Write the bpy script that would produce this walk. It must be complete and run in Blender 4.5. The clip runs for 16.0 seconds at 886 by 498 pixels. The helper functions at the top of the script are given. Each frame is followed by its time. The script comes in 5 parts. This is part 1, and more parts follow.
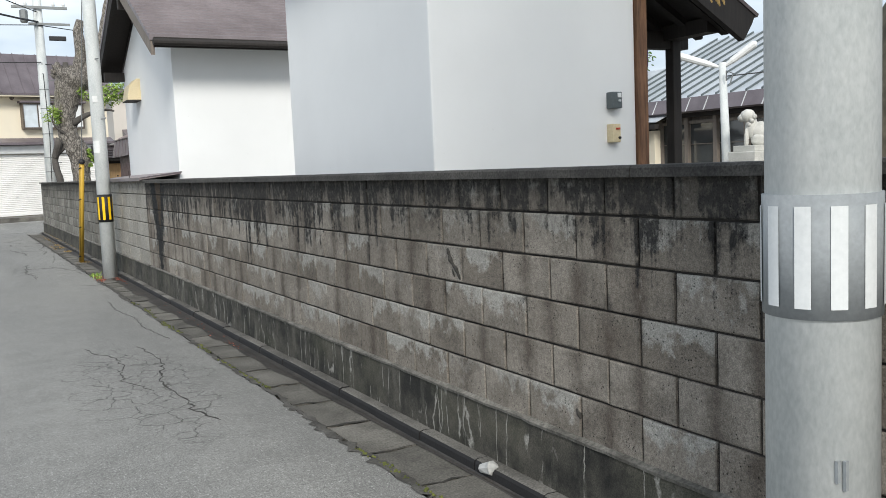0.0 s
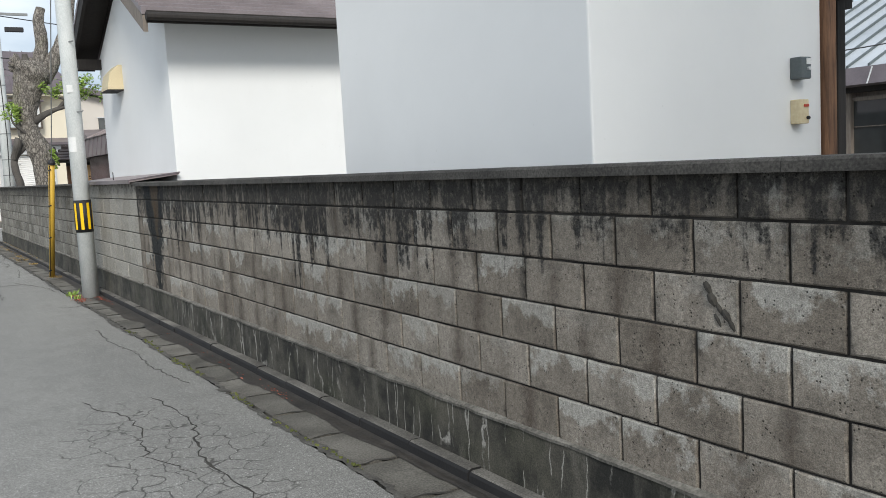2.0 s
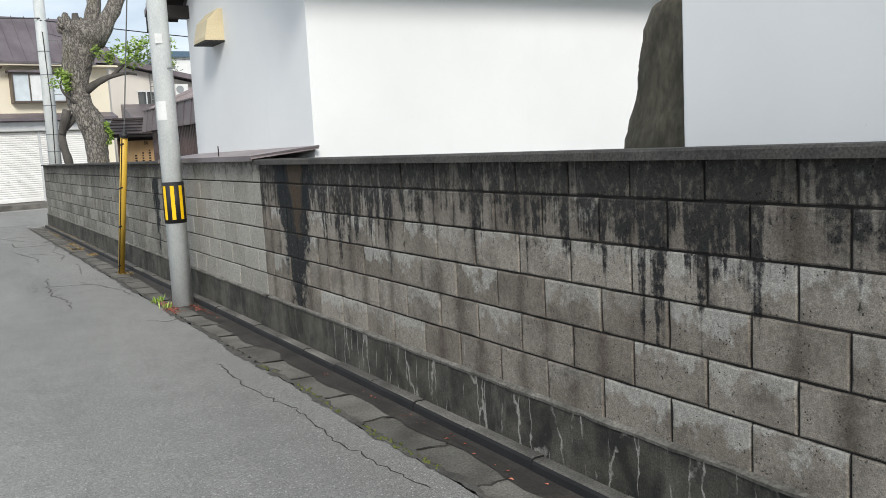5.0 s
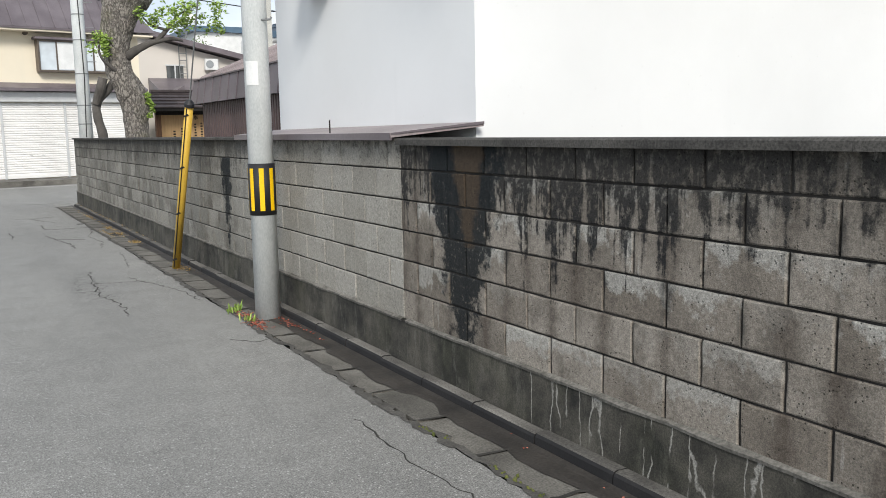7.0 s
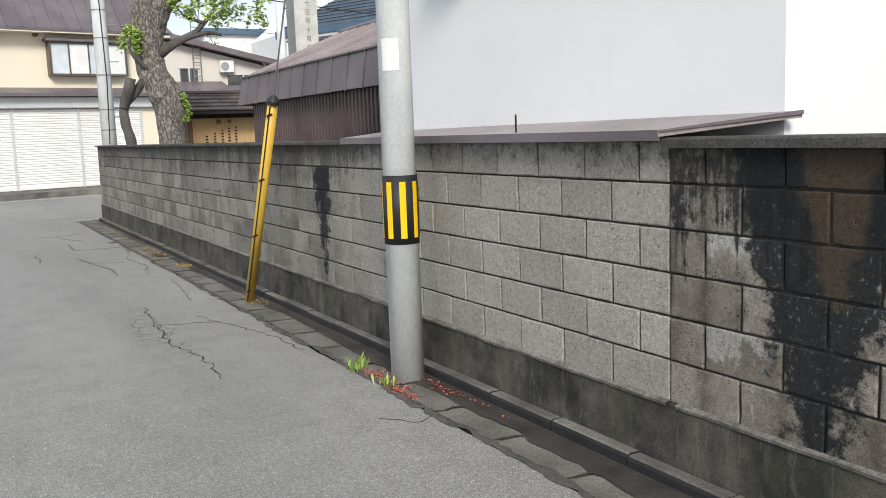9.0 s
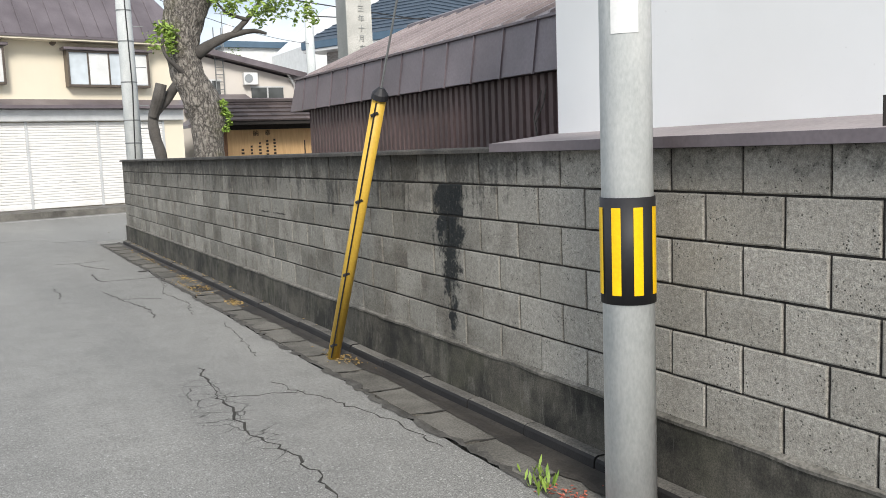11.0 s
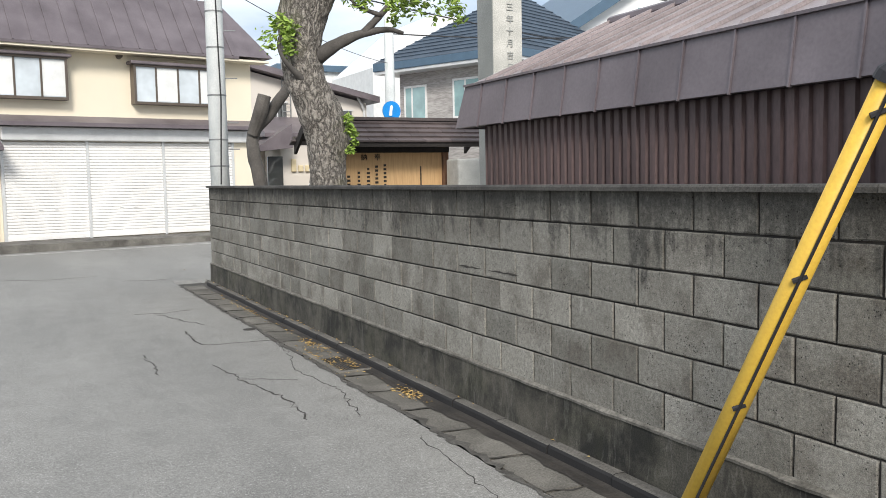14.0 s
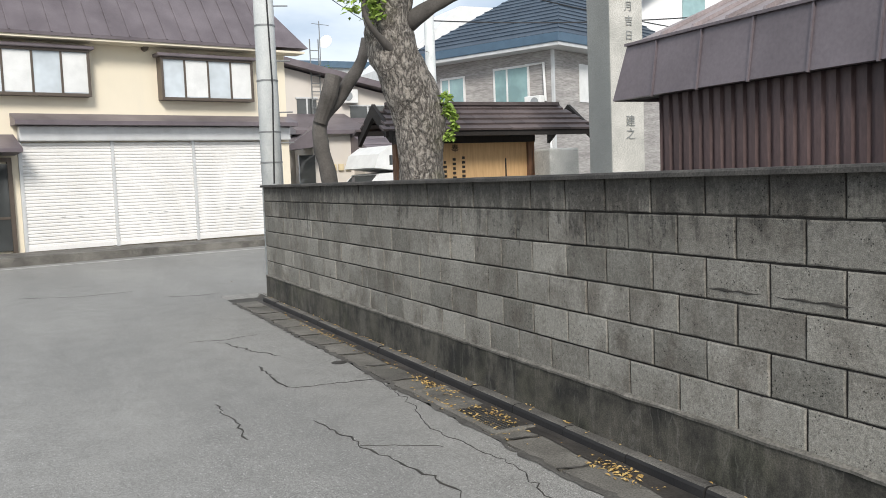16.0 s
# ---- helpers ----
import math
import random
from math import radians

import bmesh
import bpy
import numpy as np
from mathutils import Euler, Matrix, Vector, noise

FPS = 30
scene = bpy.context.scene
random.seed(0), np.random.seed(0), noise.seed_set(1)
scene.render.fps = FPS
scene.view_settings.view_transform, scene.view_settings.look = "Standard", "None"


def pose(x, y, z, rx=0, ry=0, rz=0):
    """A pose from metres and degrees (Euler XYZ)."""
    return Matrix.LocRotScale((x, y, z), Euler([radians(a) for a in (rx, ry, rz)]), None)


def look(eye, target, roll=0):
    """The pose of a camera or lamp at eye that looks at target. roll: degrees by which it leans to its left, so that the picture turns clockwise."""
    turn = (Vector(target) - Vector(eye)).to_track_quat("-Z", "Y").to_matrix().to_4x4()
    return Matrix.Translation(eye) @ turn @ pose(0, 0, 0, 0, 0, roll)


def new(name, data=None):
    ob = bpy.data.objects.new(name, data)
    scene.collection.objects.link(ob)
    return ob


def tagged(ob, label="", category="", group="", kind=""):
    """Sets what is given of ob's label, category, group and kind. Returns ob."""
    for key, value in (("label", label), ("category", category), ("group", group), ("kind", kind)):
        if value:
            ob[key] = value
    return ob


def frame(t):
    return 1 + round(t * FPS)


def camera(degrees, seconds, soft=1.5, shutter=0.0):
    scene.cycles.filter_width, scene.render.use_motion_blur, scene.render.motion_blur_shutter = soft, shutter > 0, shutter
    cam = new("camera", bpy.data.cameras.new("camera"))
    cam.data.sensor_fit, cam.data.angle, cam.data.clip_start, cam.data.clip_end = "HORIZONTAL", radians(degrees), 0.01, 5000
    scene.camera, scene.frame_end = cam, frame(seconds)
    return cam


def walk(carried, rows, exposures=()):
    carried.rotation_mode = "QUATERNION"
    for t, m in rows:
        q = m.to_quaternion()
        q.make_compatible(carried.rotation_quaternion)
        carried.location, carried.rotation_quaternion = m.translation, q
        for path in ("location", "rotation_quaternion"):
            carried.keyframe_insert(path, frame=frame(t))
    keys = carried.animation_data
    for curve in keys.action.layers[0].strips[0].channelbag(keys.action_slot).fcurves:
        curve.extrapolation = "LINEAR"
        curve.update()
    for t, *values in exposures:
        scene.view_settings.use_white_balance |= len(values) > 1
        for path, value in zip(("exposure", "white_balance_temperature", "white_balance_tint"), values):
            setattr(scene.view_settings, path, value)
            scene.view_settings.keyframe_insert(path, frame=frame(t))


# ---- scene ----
cam = camera(53.8, 16.0, 0.9)
PATH = [
    (0, (0.148, 0.565, 1.606), (1.114, 2.306, 1.413), -2.5),
    (0.5, (0.133, 1.099, 1.608), (1.127, 2.826, 1.43), -2.7),
    (1, (0.185, 1.587, 1.609), (1.194, 3.305, 1.43), -2.7),
    (1.5, (0.149, 2.127, 1.602), (1.184, 3.828, 1.413), -3.0),
    (2, (0.116, 2.634, 1.617), (1.16, 4.328, 1.417), -3.2),
    (2.5, (0.089, 3.173, 1.643), (1.16, 4.849, 1.433), -3.6),
    (3, (0.057, 3.698, 1.633), (1.143, 5.364, 1.419), -4.0),
    (3.5, (0.038, 4.234, 1.652), (1.143, 5.886, 1.433), -4.3),
    (4, (0.011, 4.782, 1.649), (1.103, 6.442, 1.426), -4.2),
    (4.5, (0.035, 5.305, 1.66), (1.09, 6.988, 1.426), -3.7),
    (5, (-0.009, 5.873, 1.641), (0.987, 7.59, 1.397), -3.0),
    (5.2, (-0.026, 6.084, 1.663), (0.952, 7.811, 1.42), -2.7),
    (7.3, (-0.117, 8.506, 1.619), (0.857, 10.231, 1.345), -1.1),
    (7.5, (-0.123, 8.723, 1.618), (0.849, 10.449, 1.342), -1.4),
    (8, (-0.187, 9.301, 1.64), (0.786, 11.027, 1.361), -1.7),
    (8.5, (-0.273, 9.866, 1.636), (0.691, 11.596, 1.355), -2.0),
    (9, (-0.299, 10.454, 1.636), (0.672, 12.182, 1.367), -2.1),
    (9.2, (-0.319, 10.68, 1.632), (0.654, 12.407, 1.365), -2.2),
    (11.3, (-0.175, 13.062, 1.594), (0.776, 14.806, 1.364), -2.2),
    (11.5, (-0.211, 13.295, 1.6), (0.747, 15.036, 1.367), -2.1),
    (12, (-0.203, 13.795, 1.599), (0.757, 15.538, 1.394), -1.9),
    (12.5, (-0.246, 14.377, 1.595), (0.7, 16.13, 1.423), -1.7),
    (13, (-0.291, 14.917, 1.619), (0.634, 16.682, 1.449), -1.8),
    (13.5, (-0.292, 15.513, 1.632), (0.614, 17.288, 1.467), -1.4),
    (14, (-0.361, 16.016, 1.637), (0.526, 17.802, 1.475), -1.1),
    (14.5, (-0.31, 16.638, 1.614), (0.585, 18.42, 1.455), -1.1),
    (15, (-0.395, 17.175, 1.626), (0.487, 18.962, 1.461), -1.5),
    (15.5, (-0.379, 17.746, 1.605), (0.492, 19.538, 1.44), -1.4),
    (16, (-0.445, 18.309, 1.594), (0.413, 20.108, 1.431), -2.2),
]
walk(cam, [(t, look(eye, target, roll)) for t, eye, target, roll in PATH], exposures=[(0, 1.16, 6400, 8), (1.5, 1.06, 6400, 8), (3, 1.18, 6400, 8), (4, 1.12, 6400, 8), (8.5, 1.26, 6500, 10), (12.5, 1.38, 6540, 10), (14.5, 1.36, 6540, 10), (16, 1.24, 6520, 10)])

# ---- world and sun ----
world = bpy.data.worlds.new("sky")
scene.world = world
world.use_nodes = True
wn, wl = world.node_tree.nodes, world.node_tree.links
bg = wn["Background"]
sky = wn.new("ShaderNodeTexSky")
sky.sky_type, sky.sun_disc = "NISHITA", False
sky.sun_elevation, sky.sun_rotation = radians(36), radians(201)
sky.air_density, sky.dust_density = 1.0, 2.0
wtc = wn.new("ShaderNodeTexCoord")
wmap = wn.new("ShaderNodeMapping")
wmap.inputs["Scale"].default_value = (1.0, 1.0, 3.2)
cloud = wn.new("ShaderNodeTexNoise")
cloud.inputs["Scale"].default_value, cloud.inputs["Detail"].default_value = 2.6, 6
cramp = wn.new("ShaderNodeValToRGB")
cramp.color_ramp.elements[0].position, cramp.color_ramp.elements[1].position = 0.36, 0.62
cramp.color_ramp.elements[0].color = (3.0, 3.7, 4.7, 1)
cramp.color_ramp.elements[1].color = (7.6, 7.9, 8.2, 1)
wmix = wn.new("ShaderNodeMixRGB")
wmix.inputs[0].default_value = 0.82
wl.new(wtc.outputs["Generated"], wmap.inputs[0])
wl.new(wmap.outputs[0], cloud.inputs["Vector"])
wl.new(cloud.outputs["Fac"], cramp.inputs[0])
wl.new(sky.outputs[0], wmix.inputs[1])
wl.new(cramp.outputs[0], wmix.inputs[2])
wl.new(wmix.outputs[0], bg.inputs[0])
bg.inputs[1].default_value = 0.07
sun = new("sun", bpy.data.lights.new("sun", "SUN"))
sun.data.energy, sun.data.angle, sun.data.color = 1.45, radians(16), (1.0, 0.95, 0.88)
sun.matrix_basis = look((-9, -24, 18.5), (0, 0, 0))

# ---- materials ----
def nt(name):
    m = bpy.data.materials.new(name)
    m.use_nodes = True
    return m, m.node_tree.nodes, m.node_tree.links, m.node_tree.nodes["Principled BSDF"]


def noise_node(N, L, scale, detail=4, vec=None, rough=0.55):
    n = N.new("ShaderNodeTexNoise")
    n.inputs["Scale"].default_value, n.inputs["Detail"].default_value = scale, detail
    n.inputs["Roughness"].default_value = rough
    if vec is not None:
        L.new(vec, n.inputs["Vector"])
    return n.outputs["Fac"]


def ramp(N, L, fac, a, b, c0=(0, 0, 0), c1=(1, 1, 1)):
    r = N.new("ShaderNodeValToRGB")
    r.color_ramp.elements[0].position, r.color_ramp.elements[1].position = a, b
    r.color_ramp.elements[0].color, r.color_ramp.elements[1].color = (*c0, 1), (*c1, 1)
    L.new(fac, r.inputs[0])
    return r.outputs[0]


def mix(N, L, fac, a, b, kind="MIX"):
    m = N.new("ShaderNodeMixRGB")
    m.blend_type = kind
    for socket, value in zip(m.inputs, (fac, a, b)):
        if hasattr(value, "is_output"):
            L.new(value, socket)
        elif isinstance(value, (int, float)):
            socket.default_value = value if socket.type == "VALUE" else (value, value, value, 1)
        else:
            socket.default_value = (*value, 1)
    return m.outputs[0]


def calc(N, L, op, a, b=0.0, clamp=False):
    m = N.new("ShaderNodeMath")
    m.operation, m.use_clamp = op, clamp
    for socket, value in zip(m.inputs, (a, b)):
        if hasattr(value, "is_output"):
            L.new(value, socket)
        else:
            socket.default_value = value
    return m.outputs[0]


def bump(N, L, bsdf, height, strength, dist=0.01):
    b = N.new("ShaderNodeBump")
    b.inputs["Strength"].default_value, b.inputs["Distance"].default_value = strength, dist
    L.new(height, b.inputs["Height"])
    L.new(b.outputs[0], bsdf.inputs["Normal"])


def place(N, L, scale=(1, 1, 1)):
    g = N.new("ShaderNodeNewGeometry")
    m = N.new("ShaderNodeMapping")
    m.inputs["Scale"].default_value = scale
    L.new(g.outputs["Position"], m.inputs[0])
    return m.outputs[0]


def surface(name, dark, light, big=0.8, fine=40.0, rough=0.8, relief=0.15, metal=0.0, grain=0.2, stretch=(1, 1, 1), vary=0.0):
    """A weathered surface: broad stains, fine grain, relief, and a shade for each piece."""
    m, N, L, b = nt(name)
    p = place(N, L, stretch)
    c = mix(N, L, ramp(N, L, noise_node(N, L, big, 5, p), 0.3, 0.7), dark, light)
    f = noise_node(N, L, fine, 3, p)
    c = mix(N, L, grain, c, ramp(N, L, f, 0.25, 0.75), "OVERLAY")
    if vary:
        o = N.new("ShaderNodeObjectInfo")
        c = mix(N, L, vary, c, o.outputs["Random"], "OVERLAY")
    L.new(c, b.inputs["Base Color"])
    b.inputs["Roughness"].default_value, b.inputs["Metallic"].default_value = rough, metal
    bump(N, L, b, f, relief, 0.004)
    return m


def block_material():
    """Concrete blocks, each of its own shade, with black algae under the coping, pale bloom and wet black runs."""
    m, N, L, b = nt("concrete_block")
    g = N.new("ShaderNodeNewGeometry")
    sep = N.new("ShaderNodeSeparateXYZ")
    L.new(g.outputs["Position"], sep.inputs[0])
    y, z = sep.outputs["Y"], sep.outputs["Z"]
    p = place(N, L)
    o = N.new("ShaderNodeObjectInfo")
    rnd = o.outputs["Random"]
    own = N.new("ShaderNodeSeparateXYZ")
    tc = N.new("ShaderNodeTexCoord")
    L.new(tc.outputs["Object"], own.inputs[0])
    # a pattern that starts anew on every block
    shift = N.new("ShaderNodeVectorMath")
    shift.operation = "MULTIPLY_ADD"
    comb = N.new("ShaderNodeCombineXYZ")
    for k in range(3):
        L.new(rnd, comb.inputs[k])
    L.new(comb.outputs[0], shift.inputs[0])
    shift.inputs[1].default_value = (31, 0.6, 0.4)
    L.new(p, shift.inputs[2])
    pb = shift.outputs[0]
    second = calc(N, L, "FRACT", calc(N, L, "MULTIPLY", rnd, 17.3))
    newer = calc(N, L, "GREATER_THAN", y, 13.35)
    pale = calc(N, L, "MULTIPLY", newer, ramp(N, L, calc(N, L, "MULTIPLY", calc(N, L, "SUBTRACT", y, 16.3), 0.5), 0.0, 0.6, (1, 1, 1), (0, 0, 0)))
    old = calc(N, L, "SUBTRACT", 1.0, newer)
    base = mix(N, L, rnd, (0.178, 0.156, 0.130), (0.285, 0.258, 0.222))
    base = mix(N, L, newer, base, mix(N, L, rnd, (0.155, 0.150, 0.132), (0.275, 0.265, 0.235)))
    base = mix(N, L, calc(N, L, "MULTIPLY", pale, 0.85), base, mix(N, L, rnd, (0.30, 0.285, 0.25), (0.36, 0.345, 0.31)))
    # dim brown damp, broad and uneven
    blot = ramp(N, L, noise_node(N, L, 3.4, 6, pb, 0.62), 0.46, 0.66)
    base = mix(N, L, calc(N, L, "MULTIPLY", blot, calc(N, L, "SUBTRACT", 0.62, calc(N, L, "MULTIPLY", pale, 0.45))), base, (0.088, 0.076, 0.063))
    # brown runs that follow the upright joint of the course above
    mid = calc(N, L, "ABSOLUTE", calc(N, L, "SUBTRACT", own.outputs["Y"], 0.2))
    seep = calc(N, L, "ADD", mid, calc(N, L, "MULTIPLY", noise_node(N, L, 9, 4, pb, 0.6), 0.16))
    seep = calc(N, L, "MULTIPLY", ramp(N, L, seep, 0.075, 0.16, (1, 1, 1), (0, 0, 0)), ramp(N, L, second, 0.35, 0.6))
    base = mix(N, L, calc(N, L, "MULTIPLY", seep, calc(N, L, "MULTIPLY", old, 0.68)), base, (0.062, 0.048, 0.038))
    # pale bloom with a ragged lower edge
    lift = calc(N, L, "MULTIPLY", own.outputs["Z"], 1.5)
    bloom = calc(N, L, "ADD", noise_node(N, L, 7, 7, pb, 0.68), lift)
    bloom = calc(N, L, "MULTIPLY", ramp(N, L, bloom, 0.68, 0.76), ramp(N, L, second, 0.3, 0.62, (1, 1, 1), (0, 0, 0)))
    base = mix(N, L, calc(N, L, "MULTIPLY", bloom, calc(N, L, "ADD", 0.14, calc(N, L, "MULTIPLY", old, 0.5))), base, (0.40, 0.395, 0.365))
    # white drips
    drip = noise_node(N, L, 11, 3, place(N, L, (0, 1, 0.12)), 0.7)
    drip = calc(N, L, "MULTIPLY", ramp(N, L, drip, 0.66, 0.70), ramp(N, L, noise_node(N, L, 6, 5, pb), 0.5, 0.6))
    base = mix(N, L, calc(N, L, "MULTIPLY", drip, 0.5), base, (0.38, 0.37, 0.34))
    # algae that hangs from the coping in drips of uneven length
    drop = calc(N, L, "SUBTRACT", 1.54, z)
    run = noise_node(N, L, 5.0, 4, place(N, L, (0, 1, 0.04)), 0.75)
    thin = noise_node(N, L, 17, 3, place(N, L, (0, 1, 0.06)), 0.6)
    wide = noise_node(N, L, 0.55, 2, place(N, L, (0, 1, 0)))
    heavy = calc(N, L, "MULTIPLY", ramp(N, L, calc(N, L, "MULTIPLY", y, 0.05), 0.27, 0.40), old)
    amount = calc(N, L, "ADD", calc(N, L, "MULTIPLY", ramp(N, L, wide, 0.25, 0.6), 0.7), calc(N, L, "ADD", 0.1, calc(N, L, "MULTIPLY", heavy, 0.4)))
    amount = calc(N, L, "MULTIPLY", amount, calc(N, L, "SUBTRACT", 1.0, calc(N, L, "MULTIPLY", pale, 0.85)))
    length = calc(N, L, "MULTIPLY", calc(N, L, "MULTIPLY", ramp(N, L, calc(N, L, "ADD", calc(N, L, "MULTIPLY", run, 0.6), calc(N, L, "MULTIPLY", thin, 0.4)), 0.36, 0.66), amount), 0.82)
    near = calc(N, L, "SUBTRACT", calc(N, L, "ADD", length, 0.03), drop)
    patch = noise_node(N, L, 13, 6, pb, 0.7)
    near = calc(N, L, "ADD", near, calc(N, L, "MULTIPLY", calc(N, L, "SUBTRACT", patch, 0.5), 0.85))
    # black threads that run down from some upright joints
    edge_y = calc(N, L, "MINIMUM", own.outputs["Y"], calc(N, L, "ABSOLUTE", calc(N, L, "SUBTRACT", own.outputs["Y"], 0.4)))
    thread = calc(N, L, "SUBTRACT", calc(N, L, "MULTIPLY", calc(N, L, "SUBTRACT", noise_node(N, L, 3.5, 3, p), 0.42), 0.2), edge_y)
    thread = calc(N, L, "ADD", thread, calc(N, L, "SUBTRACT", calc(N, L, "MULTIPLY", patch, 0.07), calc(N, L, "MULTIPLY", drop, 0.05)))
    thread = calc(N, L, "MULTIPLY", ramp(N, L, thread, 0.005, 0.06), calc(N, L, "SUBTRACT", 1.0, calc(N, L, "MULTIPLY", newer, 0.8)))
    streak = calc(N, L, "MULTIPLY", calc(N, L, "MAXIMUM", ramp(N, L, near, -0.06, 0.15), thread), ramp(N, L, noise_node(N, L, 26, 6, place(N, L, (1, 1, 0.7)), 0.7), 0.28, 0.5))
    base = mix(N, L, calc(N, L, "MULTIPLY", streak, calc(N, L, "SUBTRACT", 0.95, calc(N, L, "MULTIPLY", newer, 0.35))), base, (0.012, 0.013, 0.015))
    # grey-brown soaking below the coping
    soak = calc(N, L, "MULTIPLY", ramp(N, L, calc(N, L, "ADD", drop, calc(N, L, "MULTIPLY", patch, 0.35)), 0.18, 0.62, (1, 1, 1), (0, 0, 0)),
                calc(N, L, "SUBTRACT", 0.6, calc(N, L, "MULTIPLY", pale, 0.45)))
    base = mix(N, L, soak, base, (0.048, 0.045, 0.039))
    # two wet black runs, wide above and narrow below, ragged and broken at the joints
    for y0, w, slope, low, top in ((12.56, 0.12, 0.27, 0.3, 1.7), (17.53, 0.06, 0.17, 0.45, 1.37)):
        half = calc(N, L, "ADD", w, calc(N, L, "MULTIPLY", calc(N, L, "SUBTRACT", z, low), slope))
        wob = calc(N, L, "MULTIPLY", calc(N, L, "SUBTRACT", noise_node(N, L, 7, 7, pb, 0.72), 0.5), 0.7)
        d = calc(N, L, "ADD", calc(N, L, "SUBTRACT", half, calc(N, L, "ABSOLUTE", calc(N, L, "SUBTRACT", y, y0))), wob)
        on = calc(N, L, "MULTIPLY", ramp(N, L, d, 0.0, 0.07), calc(N, L, "LESS_THAN", z, top))
        on = calc(N, L, "MULTIPLY", on, ramp(N, L, noise_node(N, L, 34, 5, p, 0.7), 0.24, 0.42))
        base = mix(N, L, calc(N, L, "MULTIPLY", on, 0.95), base, (0.009, 0.012, 0.014))
    # the brown heart of the first run
    vee = calc(N, L, "SUBTRACT", calc(N, L, "ADD", 0.06, calc(N, L, "MULTIPLY", calc(N, L, "SUBTRACT", z, 0.93), 0.26)), calc(N, L, "ABSOLUTE", calc(N, L, "SUBTRACT", y, 12.5)))
    vee = calc(N, L, "ADD", vee, calc(N, L, "MULTIPLY", calc(N, L, "SUBTRACT", noise_node(N, L, 9, 6, pb, 0.7), 0.5), 0.22))
    vee = calc(N, L, "MULTIPLY", ramp(N, L, vee, -0.01, 0.05), calc(N, L, "GREATER_THAN", z, 0.93))
    base = mix(N, L, calc(N, L, "MULTIPLY", vee, 0.9), base, (0.060, 0.044, 0.030))
    grit = noise_node(N, L, 170, 3, p, 0.7)
    mids = noise_node(N, L, 42, 5, p, 0.75)
    base = mix(N, L, 0.28, base, ramp(N, L, mids, 0.32, 0.68), "OVERLAY")
    base = mix(N, L, 0.27, base, ramp(N, L, grit, 0.36, 0.64), "OVERLAY")
    pits = N.new("ShaderNodeTexVoronoi")
    pits.inputs["Scale"].default_value = 62
    L.new(p, pits.inputs["Vector"])
    hole = ramp(N, L, pits.outputs["Distance"], 0.14, 0.28)
    some = ramp(N, L, noise_node(N, L, 13, 3, pb), 0.5, 0.6)
    hole = mix(N, L, some, (1, 1, 1), hole)
    base = mix(N, L, 0.8, base, hole, "MULTIPLY")
    L.new(base, b.inputs["Base Color"])
    b.inputs["Roughness"].default_value = 0.93
    b.inputs["Specular IOR Level"].default_value = 0.25
    bump(N, L, b, calc(N, L, "ADD", calc(N, L, "ADD", grit, mids), calc(N, L, "MULTIPLY", hole, 1.4)), 0.7, 0.006)
    return m


def plinth_material():
    """Cast concrete, dark with green-grey damp, and thin white lime runs down its cracks."""
    m, N, L, b = nt("plinth_concrete")
    p = place(N, L)
    c = mix(N, L, ramp(N, L, noise_node(N, L, 2.4, 8, p, 0.7), 0.40, 0.64), (0.012, 0.012, 0.010), (0.085, 0.079, 0.064))
    broad = ramp(N, L, noise_node(N, L, 4, 5, place(N, L, (1, 1, 0.3)), 0.7), 0.54, 0.66)
    c = mix(N, L, calc(N, L, "MULTIPLY", broad, 0.4), c, (0.15, 0.143, 0.12))
    green = ramp(N, L, noise_node(N, L, 2.3, 4, p), 0.5, 0.7)
    c = mix(N, L, calc(N, L, "MULTIPLY", green, 0.25), c, (0.062, 0.066, 0.034))
    # lime runs: thin wavering upright lines
    wav = N.new("ShaderNodeTexNoise")
    wav.inputs["Scale"].default_value, wav.inputs["Detail"].default_value = 9, 4
    L.new(p, wav.inputs["Vector"])
    line_at = mix(N, L, 0.045, place(N, L, (0.0, 1.0, 0.09)), wav.outputs["Color"])
    v = N.new("ShaderNodeTexVoronoi")
    v.feature = "DISTANCE_TO_EDGE"
    v.inputs["Scale"].default_value = 8.5
    L.new(line_at, v.inputs["Vector"])
    line = calc(N, L, "MULTIPLY", ramp(N, L, v.outputs["Distance"], 0.010, 0.032, (1, 1, 1), (0, 0, 0)), ramp(N, L, noise_node(N, L, 5, 4, p), 0.44, 0.54))
    sp = N.new("ShaderNodeSeparateXYZ")
    L.new(p, sp.inputs[0])
    lime = calc(N, L, "SUBTRACT", 0.8, calc(N, L, "MULTIPLY", calc(N, L, "GREATER_THAN", sp.outputs["Y"], 12.0), 0.7))
    c = mix(N, L, calc(N, L, "MULTIPLY", line, lime), c, (0.33, 0.32, 0.29))
    grit = noise_node(N, L, 110, 4, p, 0.7)
    c = mix(N, L, 0.45, c, ramp(N, L, grit, 0.32, 0.68), "OVERLAY")
    L.new(c, b.inputs["Base Color"])
    b.inputs["Roughness"].default_value = 0.9
    bump(N, L, b, grit, 0.5, 0.005)
    return m


